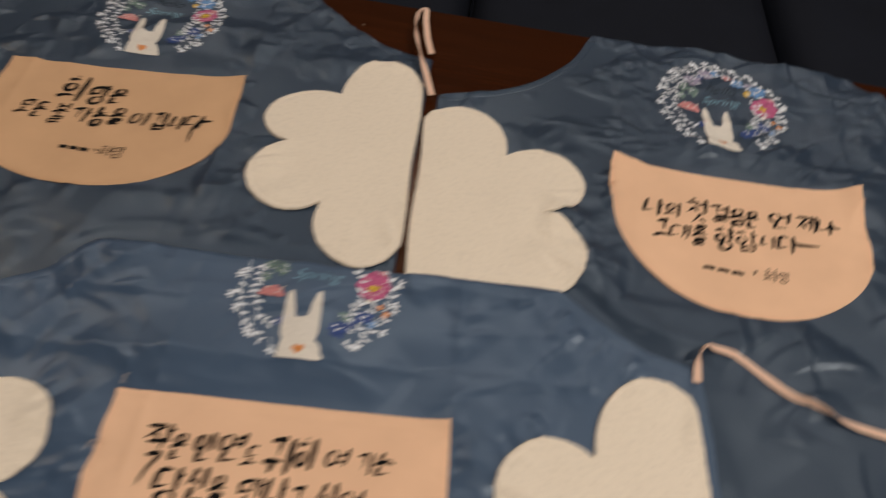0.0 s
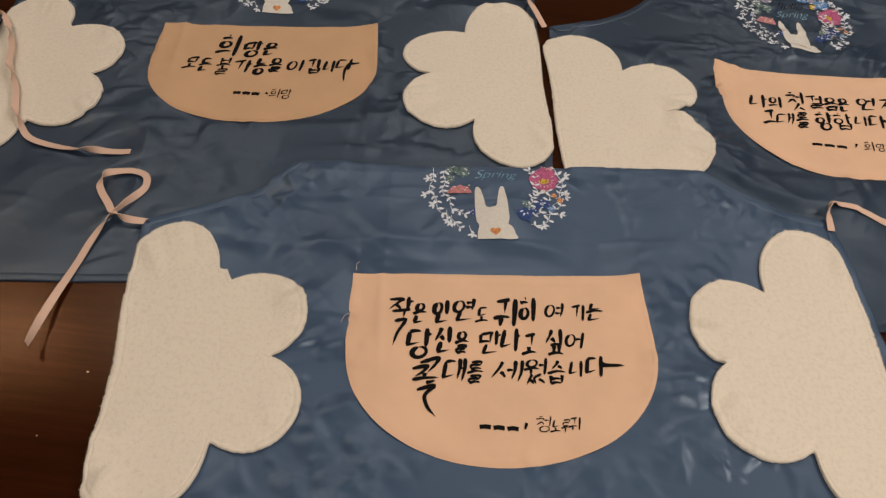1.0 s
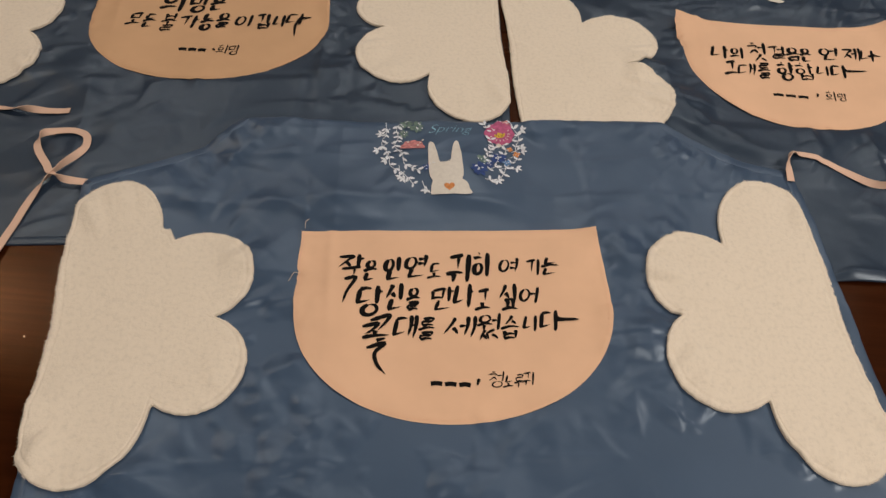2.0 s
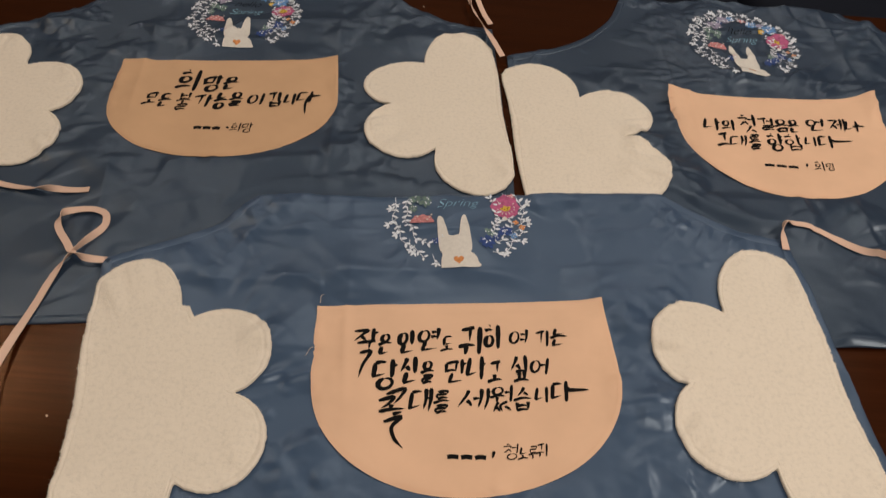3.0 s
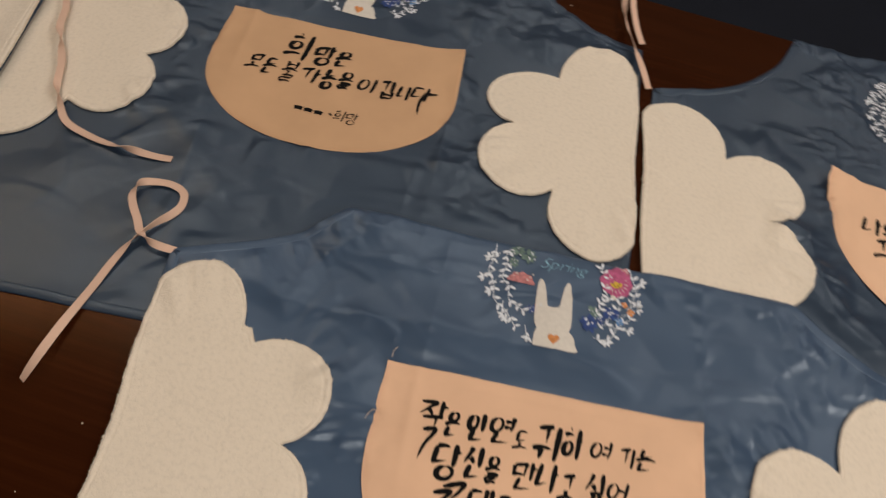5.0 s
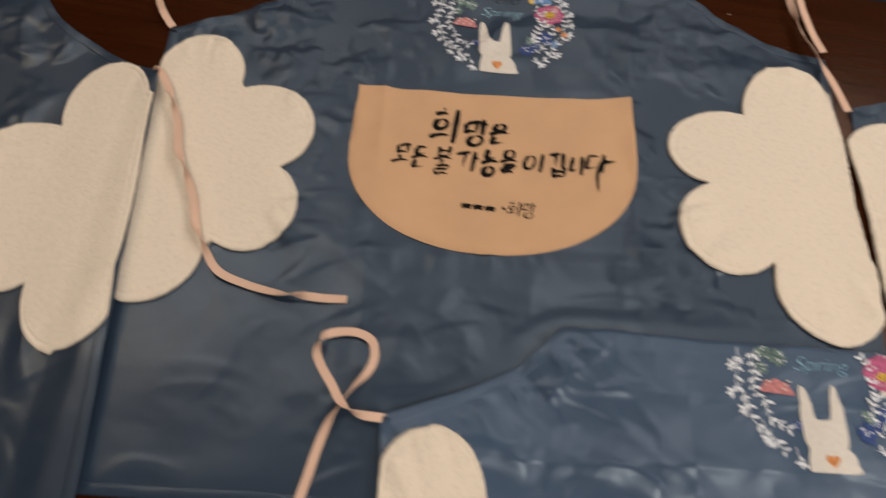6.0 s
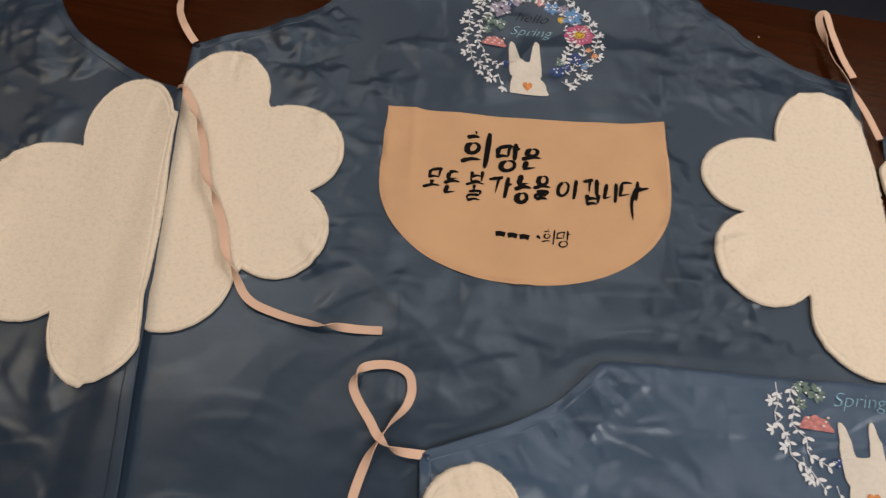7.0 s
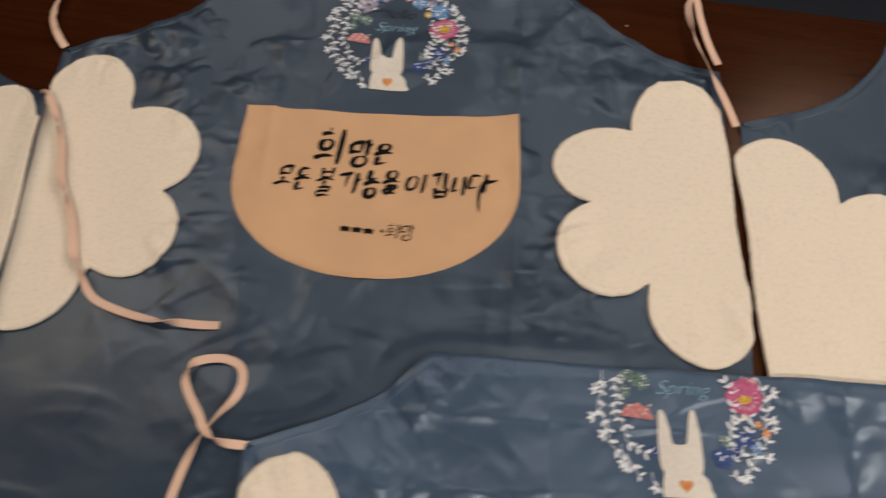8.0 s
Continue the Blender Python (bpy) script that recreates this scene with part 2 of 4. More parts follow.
SPLIT = {"ㅝ": "ㅜㅓ", "ㅟ": "ㅜㅣ", "ㅢ": "ㅡㅣ"}


def strokes_of(jamo, x0, y0, x1, y1):
    out = []
    for s in JAMO[jamo].split():
        if s in "Oo":
            cy, ry = (0.45, 0.42) if s == "O" else (0.24, 0.25)
            ring = [(0.48 + 0.36 * math.cos(a), cy + ry * math.sin(a)) for a in np.linspace(1.9, 1.9 + 6.5, 22)]
        else:
            ring = [(int(s[i]) / 9, int(s[i + 1]) / 9) for i in range(0, len(s), 2)]
        out.append([(x0 + (x1 - x0) * px, y0 + (y1 - y0) * py) for px, py in ring])
    return out


def syllable(ch):
    code = ord(ch) - 0xAC00
    a, v, z = FIRST[code // 588], VOWELS[code % 588 // 28], LASTS[code % 28]
    low = z != " "
    if v in SPLIT:
        b = 0.40 if low else 0.0
        out = strokes_of(a, 0.05, b + (0.28 if low else 0.42), 0.62, 1)
        out += strokes_of(SPLIT[v][0], 0, b, 0.68, b + (0.26 if low else 0.40)) + strokes_of(SPLIT[v][1], 0.62, b, 1.05, 1)
        box_low = (0.1, 0, 0.95, 0.40)
    elif v in "ㅗㅜㅡㅛㅠ":
        b = 0.36 if low else 0.0
        out = strokes_of(a, 0.14, b + (0.24 if low else 0.40), 0.86, 1) + strokes_of(v, 0, b, 1, b + (0.26 if low else 0.44))
        box_low = (0.12, 0, 0.88, 0.38)
    else:
        b = 0.40 if low else 0.0
        out = strokes_of(a, 0, b if low else 0.12, 0.58, 0.98) + strokes_of(v, 0.52, b, 1.02, 1)
        box_low = (0.22, 0, 0.98, 0.42)
    if low:
        out += strokes_of(z, *box_low)
    return out


def brush(bm, pts, width, place, lift, rng):
    """One flat brush mark: heavy at the start, drawn out thin at the end."""
    line = spline([(*p, 0) for p in pts], max(8, 5 * len(pts)))
    n = len(line)
    rows = []
    for i, p in enumerate(line):
        t = i / (n - 1)
        d = (line[min(i + 1, n - 1)] - line[max(i - 1, 0)]).normalized()
        nib = abs(d.x * 0.80 + d.y * 0.35)                      # a flat nib: thin along, thick across
        w = width * (1.26 - 0.78 * t ** 1.2) * (0.82 + 0.28 * (1 - nib)) * min(1.0, 0.5 + 5 * t, 0.12 + 6 * (1 - t))
        w *= 1 + 0.16 * noise.noise(Vector((p.x * 400, p.y * 400, rng)))
        s = Vector((-d.y, d.x, 0)) * w / 2
        rows.append([bm.verts.new(place(q.x, q.y, lift)) for q in (p - s, p, p + s)])
    for a, b in zip(rows, rows[1:]):
        for k in (0, 1):
            f = bm.faces.new((a[k], b[k], b[k + 1], a[k + 1]))
            f.normal_update()
            if f.normal.z < 0:
                f.normal_flip()


def lettering(text, tails, pocket, place, weight):
    """One line of handwriting: syllable, left, bottom, width, height in millimetres from the pocket's top middle. '#': a signature, as plain bars."""
    bm = bmesh.new()
    lift = 0.0004
    for k, item in enumerate(text.split(", ")):
        ch, x, y, w, h = item.split()
        x, y, w, h = (float(q) / 1000 for q in (x, y, w, h))
        if ch == "#":
            for i in range(3):
                bx = x + w * (i + 0.08) / 3
                stroke(bm, [(bx, y + h * (0.52 - 0.05 * i)), (bx + w * 0.13, y + h * (0.55 - 0.04 * i)), (bx + w * 0.27, y + h * (0.5 - 0.05 * i))], h * 0.28, place, lift)
            continue
        marks = syllable(ch)
        heavy = min(1.0, max(0.55, 1.22 - 0.07 * len(marks)))
        for i, s in enumerate(marks):
            lean = 0.22
            if len(s) == 2:
                # each straight mark bows a little, as a hand draws it
                (ax, ay), (bx, by) = s
                s = [s[0], ((ax + bx) / 2 - 0.05 * (by - ay), (ay + by) / 2 + 0.07 * (bx - ax)), s[1]]
            pts = [(x + w * (px * 1.04 + lean * (py - 0.5)), y + h * (py + 0.05 * (px - 0.5))) for px, py in s]
            brush(bm, pts, weight * 0.94 * heavy * min(1.25, max(0.6, h / 0.024)), place, lift + 0.00003 * i, k * 7 + i)
    for tail in tails:
        brush(bm, [(a / 1000, b / 1000) for a, b in tail], weight * 0.9, place, lift + 0.0003, 5)
    part("lettering", bm, INK, pocket)


# ---- apron pieces ----
# lobes of a half-flower towel: middle x, y and half-axes, from the pocket's top middle
LOBES = ((0.302, -0.004, 0.050, 0.058), (0.219, -0.055, 0.050, 0.046), (0.218, -0.142, 0.047, 0.048), (0.310, -0.199, 0.060, 0.058))


def towel(parent, side, ground, seed, edge, slant, label, lobes=LOBES):
    """Half-flower towel: a straight edge along the apron's side and four round lobes towards its middle."""
    cx, cy = 0.282, -0.092
    n = 480
    radii = np.arange(0.02, 0.26, 0.0004)
    body = [(edge + 0.01, 0.01), (edge + 0.01, -0.205), (0.262, -0.205), (0.235, -0.14), (0.235, -0.06), (0.262, 0.0)]
    rim = []
    for i in range(n):
        a = 2 * math.pi * i / n
        x, y = cx + radii * math.cos(a), cy + radii * math.sin(a)
        ok = inside(x, y, body)
        for lx, ly, rx, ry in lobes:
            ok |= ((x - lx) / rx) ** 2 + ((y - ly) / ry) ** 2 < 1
        ok &= x < edge + slant * y + 0.0012 * np.sin(y * 40 + seed)
        # the two outer corners are rounded off
        ok &= (y < 0.02) | (np.hypot(x - (edge - 0.036), y - 0.016) < 0.038) | (x < edge - 0.036)
        ok &= (y > -0.215) | (np.hypot(x - (edge - 0.236 * slant - 0.042), y + 0.211) < 0.0445) | (x < edge - 0.236 * slant - 0.042)
        rim.append(radii[ok].max() + 0.0007 * noise.noise(Vector((math.cos(a) * 40, math.sin(a) * 40, seed))) + 0.0008 * noise.noise(Vector((math.cos(a) * 130, math.sin(a) * 130, seed))))
    # soften the outline a little, as cut cloth is
    rim = [0.2 * rim[i - 1] + 0.6 * rim[i] + 0.2 * rim[(i + 1) % n] for i in range(n)]
    thick = 0.0032
    levels = [(0.0, 0.0), (0.0, 0.0014), (0.0003, 0.0022), (0.0009, 0.0028), (0.0020, thick), (0.0052, thick * 1.02), (0.0066, thick * 0.74), (0.0080, thick * 1.0)]
    shares = [0.985, 0.94, 0.88, 0.8, 0.72, 0.64, 0.56, 0.48, 0.4, 0.32, 0.24, 0.16, 0.08]

    def at(r, a, h):
        x, y = side * (cx + r * math.cos(a)), cy + r * math.sin(a)
        fluff = 0.0008 * noise.noise(Vector((x * 22, y * 22, seed + 4)))
        return ground(x, y, 0.0012 + h + (fluff if h > 0.002 else 0))

    bm = bmesh.new()
    rings = []
    for inset, h in levels:
        rings.append([bm.verts.new(at(rim[i] - inset, 2 * math.pi * i / n, h)) for i in range(n)])
    for s in shares:
        rings.append([bm.verts.new(at((rim[i] - 0.0080) * s, 2 * math.pi * i / n, thick)) for i in range(n)])
    mid = bm.verts.new(at(0.0, 0.0, thick))
    for a, b in zip(rings, rings[1:]):
        for i in range(n):
            j = (i + 1) % n
            quad = (a[i], a[j], b[j], b[i])
            bm.faces.new(quad if side > 0 else quad[::-1])
    for i in range(n):
        tri = (rings[-1][i], rings[-1][(i + 1) % n], mid)
        bm.faces.new(tri if side > 0 else tri[::-1])
    ob = part("towel", bm, TOWEL, parent, label)
    # loose fibres round the cut edge and over the pile
    rng = random.Random(seed)
    bm = bmesh.new()
    for k in range(2600):
        i = rng.randrange(n)
        a = 2 * math.pi * i / n
        if k < 1500:
            r0, h = rim[i] - rng.uniform(0.0, 0.0010), rng.uniform(0.0008, 0.0028)
            r1 = rim[i] + rng.uniform(0.0001, 0.0013)
            b = a + rng.uniform(-0.012, 0.012)
        else:
            r0, h = (rim[i] - 0.004) * math.sqrt(rng.random()), thick
            b = a + rng.uniform(-0.02, 0.02)
            r1 = r0 + rng.uniform(-0.0016, 0.0016)
        w = 0.00035 / max(r0, 0.02)
        p, q, tip = at(r0, a - w, h), at(r0, a + w, h), at(r1, b, h + rng.uniform(0.0001, 0.0008))
        f = bm.faces.new([bm.verts.new(v) for v in (p, q, tip)])
        f.normal_update()
        if f.normal.z < 0:
            f.normal_flip()
    tagged(part("terry_fuzz", bm, TOWEL, ob), kind="stuff")


def tape(parent, points, width, twist, under=None, name="tie"):
    """A cotton tie along a path of (x, y, z), turned about itself by twist degrees (start, end). under: places and surfaces of the aprons it lies on."""
    line = spline(points, 18 * len(points))
    if under:
        here, there, surface = under
        for p in line:
            q = there.inverted() @ here @ p
            if abs(q.x) < 0.335 and -0.40 < q.y < 0.07:
                p.z = max(p.z, surface(q.x, q.y, 0.0).z + 0.0012)
        for _ in range(3):
            high = [p.z for p in line]
            for i in range(1, len(line) - 1):
                line[i].z = max(high[i], (high[i - 1] + high[i + 1]) / 2)
    n = len(line)
    bm = bmesh.new()
    rows = []
    for i, p in enumerate(line):
        t = i / (n - 1)
        d = (line[min(i + 1, n - 1)] - line[max(i - 1, 0)]).normalized()
        s = d.cross(Vector((0, 0, 1))).normalized()
        a = radians(twist[0] + (twist[1] - twist[0]) * t ** 0.7) + 0.7 * noise.noise(Vector((t * 9, width * 1000, points[0][0] * 10)))
        a -= 0.47 * math.sin(2 * a)                             # lies flat, then flips over
        up = s.cross(d)
        v = (s * math.cos(a) + up * math.sin(a)) * width / 2
        lift = Vector((0, 0, abs(math.sin(a)) * width / 2))
        rows.append([bm.verts.new(p + lift + v * k) for k in (-1, -0.5, 0, 0.5, 1)])
    for a, b in zip(rows, rows[1:]):
        for k in range(4):
            bm.faces.new((a[k], b[k], b[k + 1], a[k + 1]))
    solid(part(name, bm, TAPE, parent, "narrow beige cotton tie"), 0.0007, 0.0)


def disc(bm, x, y, r, place, lift, petals=0, depth=0.25, squash=1.0, turn=0.0):
    n = 28 if petals else 14
    c = bm.verts.new(place(x, y, lift))
    ring = []
    for i in range(n):
        a = 2 * math.pi * i / n
        q = r * (1 - depth * (0.5 - 0.5 * math.cos(petals * a))) if petals else r
        ux, uy = q * math.cos(a), q * squash * math.sin(a)
        ring.append(bm.verts.new(place(x + ux * math.cos(turn) - uy * math.sin(turn), y + ux * math.sin(turn) + uy * math.cos(turn), lift)))
    for i in range(n):
        bm.faces.new((c, ring[i], ring[(i + 1) % n]))


def leaf(bm, x, y, angle, size, place, lift, fat=0.42):
    ca, sa = math.cos(angle), math.sin(angle)
    ring = []
    for u, v in ((0, 0), (0.3, -0.38), (0.62, -0.4), (0.9, -0.18), (1, 0), (0.9, 0.18), (0.62, 0.4), (0.3, 0.38)):
        px, py = u * size, v * size * fat * 1.25
        ring.append(bm.verts.new(place(x + px * ca - py * sa, y + px * sa + py * ca, lift)))
    bm.faces.new(ring)


def stroke(bm, pts, width, place, lift):
    line = spline([(*p, 0) for p in pts], 5 * len(pts))
    rows = []
    for i, p in enumerate(line):
        d = (line[min(i + 1, len(line) - 1)] - line[max(i - 1, 0)]).normalized()
        s = Vector((-d.y, d.x, 0)) * width / 2
        rows.append([bm.verts.new(place(q.x, q.y, lift)) for q in (p + s, p - s)])
    for a, b in zip(rows, rows[1:]):
        bm.faces.new((a[0], a[1], b[1], b[0]))


BLOOMS = (  # x, y, radius in millimetres, petals, colour
    (45, 35, 12, 6, "sky"), (23, 46, 9, 5, "sky"), (10, 54, 6.5, 5, "rose"), (-16, 55, 10, 6, "lilac"), (-4, 60, 6, 5, "sky"), (-33, 38, 12, 6, "lilac"),
    (-45, 22, 8, 5, "sage"), (-34, 17, 8, 5, "sage"), (-20, -35, 4.5, 5, "rose"), (-27, -39, 5, 5, "navy"), (27, -43, 9, 6, "navy"), (36, -36, 6, 5, "navy"),
    (47, -26, 8.5, 6, "navy"), (31, -30, 6.5, 5, "sage"), (33, 30, 5, 8, "yellow"), (58, 20, 5, 5, "rose"), (66, -21, 4, 4, "orange"), (60, -14, 3.4, 4, "orange"), (36, 45, 6, 5, "lilac"), (-48, 8, 6, 5, "sage"), (-24, 48, 6, 5, "navy"), (55, -34, 5, 5, "sky"),
)


def wreath(parent, place, ox, oy, clip, seed, turn=0.0, raised=0.0):
    """Printed wreath of leaves and flowers, 15 cm across, round a greeting; clip: nothing is printed above this height (folded away)."""
    rng = random.Random(11)
    ct, st = math.cos(turn), math.sin(turn)

    def put(x, y, lift):
        return place(ox + x * ct - y * st, min(clip, oy + x * st + y * ct), 0.0006 + lift * 0.5)

    def seen(y):
        return oy + y < clip

    vines = bmesh.new()
    for radius, lo, hi in ((0.069, -58, 238), (0.056, -50, 230), (0.043, -42, 30)):
        pts = []
        for k in range(int((hi - lo) / 7) + 1):
            a = radians(lo + k * 7)
            r = radius + 0.0022 * math.sin(k * 1.7 + radius * 900)
            if not seen(r * math.sin(a)):
                if len(pts) > 2:
                    stroke(vines, pts, 0.0007, put, 0.0007)
                pts = []
                continue
            pts.append((r * math.cos(a), r * math.sin(a)))
            for s in (-1, 1):
                if rng.random() < 0.93 and seen(r * math.sin(a) + 0.005):
                    way = a + math.pi / 2 + s * rng.uniform(0.5, 1.35)
                    leaf(vines, pts[-1][0], pts[-1][1], way, rng.uniform(0.0046, 0.0076), put, (0.0008 if radius > 0.055 else 0.0018) + 0.00002 * k)
        if len(pts) > 2:
            stroke(vines, pts, 0.0007, put, 0.0007)
    # loose sprigs that stand out of the ring
    for k in range(21):
        a = radians(-58 + k * 14.9 + rng.uniform(-4, 4))
        r0, r1 = 0.064, rng.uniform(0.073, 0.078)
        b = a + rng.uniform(0.06, 0.22)
        tip = (r1 * math.cos(b), r1 * math.sin(b))
        if not seen(max(tip[1], r0 * math.sin(a)) + 0.004):
            continue
        stroke(vines, [(r0 * math.cos(a), r0 * math.sin(a)), tip], 0.0006, put, 0.0007)
        for s in (-0.9, 0.1, 1.0):
            leaf(vines, tip[0] - 0.002 * math.cos(b), tip[1] - 0.002 * math.sin(b), b + s, 0.0062, put, 0.0009)
        mid = ((r0 * math.cos(a) + tip[0]) / 2, (r0 * math.sin(a) + tip[1]) / 2)
        leaf(vines, mid[0], mid[1], b + 1.0, 0.0055, put, 0.0009)
    w = tagged(part("printed_wreath", vines, WHITE, parent, "printed wreath of white leaves and coloured flowers"), kind="stuff")

    paints = {"sky": SKYBLUE, "rose": ROSE, "lilac": LILAC, "sage": SAGE, "navy": NAVYBLUE, "yellow": YELLOW, "orange": ORANGE}
    for k, (x, y, r, petals, colour) in enumerate(BLOOMS):
        x, y, r = x / 1000, y / 1000, r / 1000
        if not seen(y - r * 0.5):
            continue
        bm = bmesh.new()
        if colour in ("sage", "navy", "lilac", "sky"):
            for i in range(petals + 3):
                a = 2 * math.pi * i / (petals + 3) + k + rng.uniform(-0.3, 0.3)
                leaf(bm, x + 0.1 * r * math.cos(a), y + 0.1 * r * math.sin(a), a, r * rng.uniform(0.75, 1.05), put, 0.0011 + 0.00003 * i, 0.5)
        else:
            disc(bm, x, y, r, put, 0.0011, petals, 0.3, 1, k)
        part("printed_flower", bm, paints[colour], w)
        bm = bmesh.new()
        for i in range(5):
            a = rng.uniform(0, 6.28)
            q = r * rng.uniform(0.1, 0.75)
            disc(bm, x + q * math.cos(a), y + q * math.sin(a), r * 0.11, put, 0.0015)
        part("printed_dots", bm, WHITE, w)
    # the large magenta flower with a yellow heart
    if seen(0.0):
        bm = bmesh.new()
        disc(bm, 0.051, 0.008, 0.0165, put, 0.0012, 8, 0.14)
        big = part("printed_flower", bm, MAGENTA, w)
        bm = bmesh.new()
        for i in range(16):
            a = 2 * math.pi * i / 16
            leaf(bm, 0.051 + 0.0075 * math.cos(a), 0.008 + 0.0075 * math.sin(a), a, 0.0042, put, 0.0016, 0.2)
        leaf(bm, 0.049, -0.0055, -1.57, 0.006, put, 0.0017, 0.9)
        part("printed_dots", bm, CREAM, w)
        bm = bmesh.new()
        disc(bm, 0.051, 0.008, 0.0062, put, 0.0017, 10, 0.1)
        part("printed_flower", bm, YELLOW, w)
        bm = bmesh.new()
        for i in range(7):
            disc(bm, 0.051 + 0.0036 * math.cos(i * 0.9), 0.008 + 0.0036 * math.sin(i * 0.9), 0.0007, put, 0.0020)
        part("printed_dots", bm, INK, w)
    # half-open rose bloom with a scalloped rim
    bm = bmesh.new()
    ring = [bm.verts.new(put(-0.040 + 0.0125 * math.cos(a) * (1 + 0.06 * math.cos(9 * a)), -0.014 + 0.0125 * math.sin(a) * (1 + 0.06 * math.cos(9 * a)), 0.0012))
            for a in np.linspace(-0.15, 3.0, 20)]
    bm.faces.new(ring)
    part("printed_flower", bm, ROSE, w)
    bm = bmesh.new()
    for i in range(9):
        disc(bm, -0.049 + 0.0025 * i, -0.0105 + 0.0035 * (i % 3), 0.0011, put, 0.0015)
    part("printed_dots", bm, CREAM, w)
    # plain white silhouette under the greeting, with an orange heart
    half = [(-18.5, 0), (19, 0), (19.2, 7), (18.2, 12), (15.6, 16), (12.8, 18.4), (14, 23), (14.4, 30), (13.9, 38), (13.6, 45), (13, 53), (11.6, 66), (9.6, 69.5), (7.4, 68), (5.4, 62), (3.6, 52), (2, 42), (-1.5, 40.5), (-6, 40.5), (-8.8, 42),
            (-10.6, 51), (-13.4, 63), (-15.8, 67.5), (-18, 67.5), (-19.6, 62), (-19.9, 50), (-19.8, 40), (-19.6, 30), (-18.8, 23), (-16.6, 18), (-17.8, 12), (-18.4, 6)]
    outline = [(x / 1000 - 0.004, y / 1000 - 0.075) for x, y in half]
    shape = [(p.x, p.y) for p in spline([(*q, 0) for q in outline + outline[:1]], 120)][:-1]
    part("printed_shape", sheet(shape, 0.004, lambda x, y, d: put(x, y, 0.0013)), CREAM, w, "plain white printed shape")
    bm = bmesh.new()
    heart = [(-0.0045 + 0.0052 * math.sin(a) ** 3, -0.0660 + 0.00036 * (13 * math.cos(a) - 5 * math.cos(2 * a) - 2 * math.cos(3 * a) - math.cos(4 * a))) for a in np.linspace(0, 6.283, 30)[:-1]]
    bm.faces.new([bm.verts.new(put(x, y, 0.0018)) for x, y in heart[::-1]])
    part("printed_heart", bm, ORANGE, w)
    # the greeting
    for body, size, x, y, mat in (("Spring", 0.0180, -0.024, 0.0035 + raised * 0.4, LETTERBLUE), ("hello", 0.0190, -0.019, 0.0225 + raised, INK)):
        if not seen(y + 0.002):
            continue
        curve = bpy.data.curves.new("greeting", "FONT")
        curve.body, curve.size, curve.shear, curve.space_character = body, size, 0.45, 0.98
        curve.offset = -0.00035
        tmp = bpy.data.objects.new("greeting", curve)
        scene.collection.objects.link(tmp)
        flat = tmp.evaluated_get(bpy.context.evaluated_depsgraph_get()).to_mesh().copy()
        bpy.data.objects.remove(tmp)
        for v in flat.vertices:
            if seen(y + v.co.y):
                v.co = put(x + v.co.x, y + v.co.y, 0.0016)
            else:
                v.co = put(x + v.co.x, clip - oy - 0.001, 0.0016)
        flat.materials.clear()
        flat.materials.append(mat)
        ob = new("greeting", flat)
        ob.parent = w


ARM = ((0.348, 0.070), (0.312, 0.078), (0.275, 0.095), (0.238, 0.122), (0.200, 0.156), (0.172, 0.192), (0.158, 0.225))

ARM_WEST = ((0.352, 0.037), (0.305, 0.062), (0.267, 0.088), (0.232, 0.114), (0.207, 0.148), (0.190, 0.185), (0.176, 0.222))
ARM_LOW = ((0.348, 0.062), (0.314, 0.075), (0.281, 0.088), (0.249, 0.105), (0.222, 0.127), (0.190, 0.166), (0.170, 0.212))


def facet(x, y, size, seed):
    """Height of a crumpled sheet: random heights on a triangular lattice, joined by flat facets. -0.5 to 0.5."""
    u, v = x / size - y / size * 0.577, y / size * 1.155
    i, j = math.floor(u), math.floor(v)
    a, b = u - i, v - j

    def high(p, q):
        return noise.noise(Vector((p * 3.7 + 0.31, q * 5.3 + 0.77, seed * 1.9)))

    if a + b < 1:
        return (1 - a - b) * high(i, j) + a * high(i + 1, j) + b * high(i, j + 1)
    return (a + b - 1) * high(i + 1, j + 1) + (1 - b) * high(i + 1, j) + (1 - a) * high(i, j + 1)


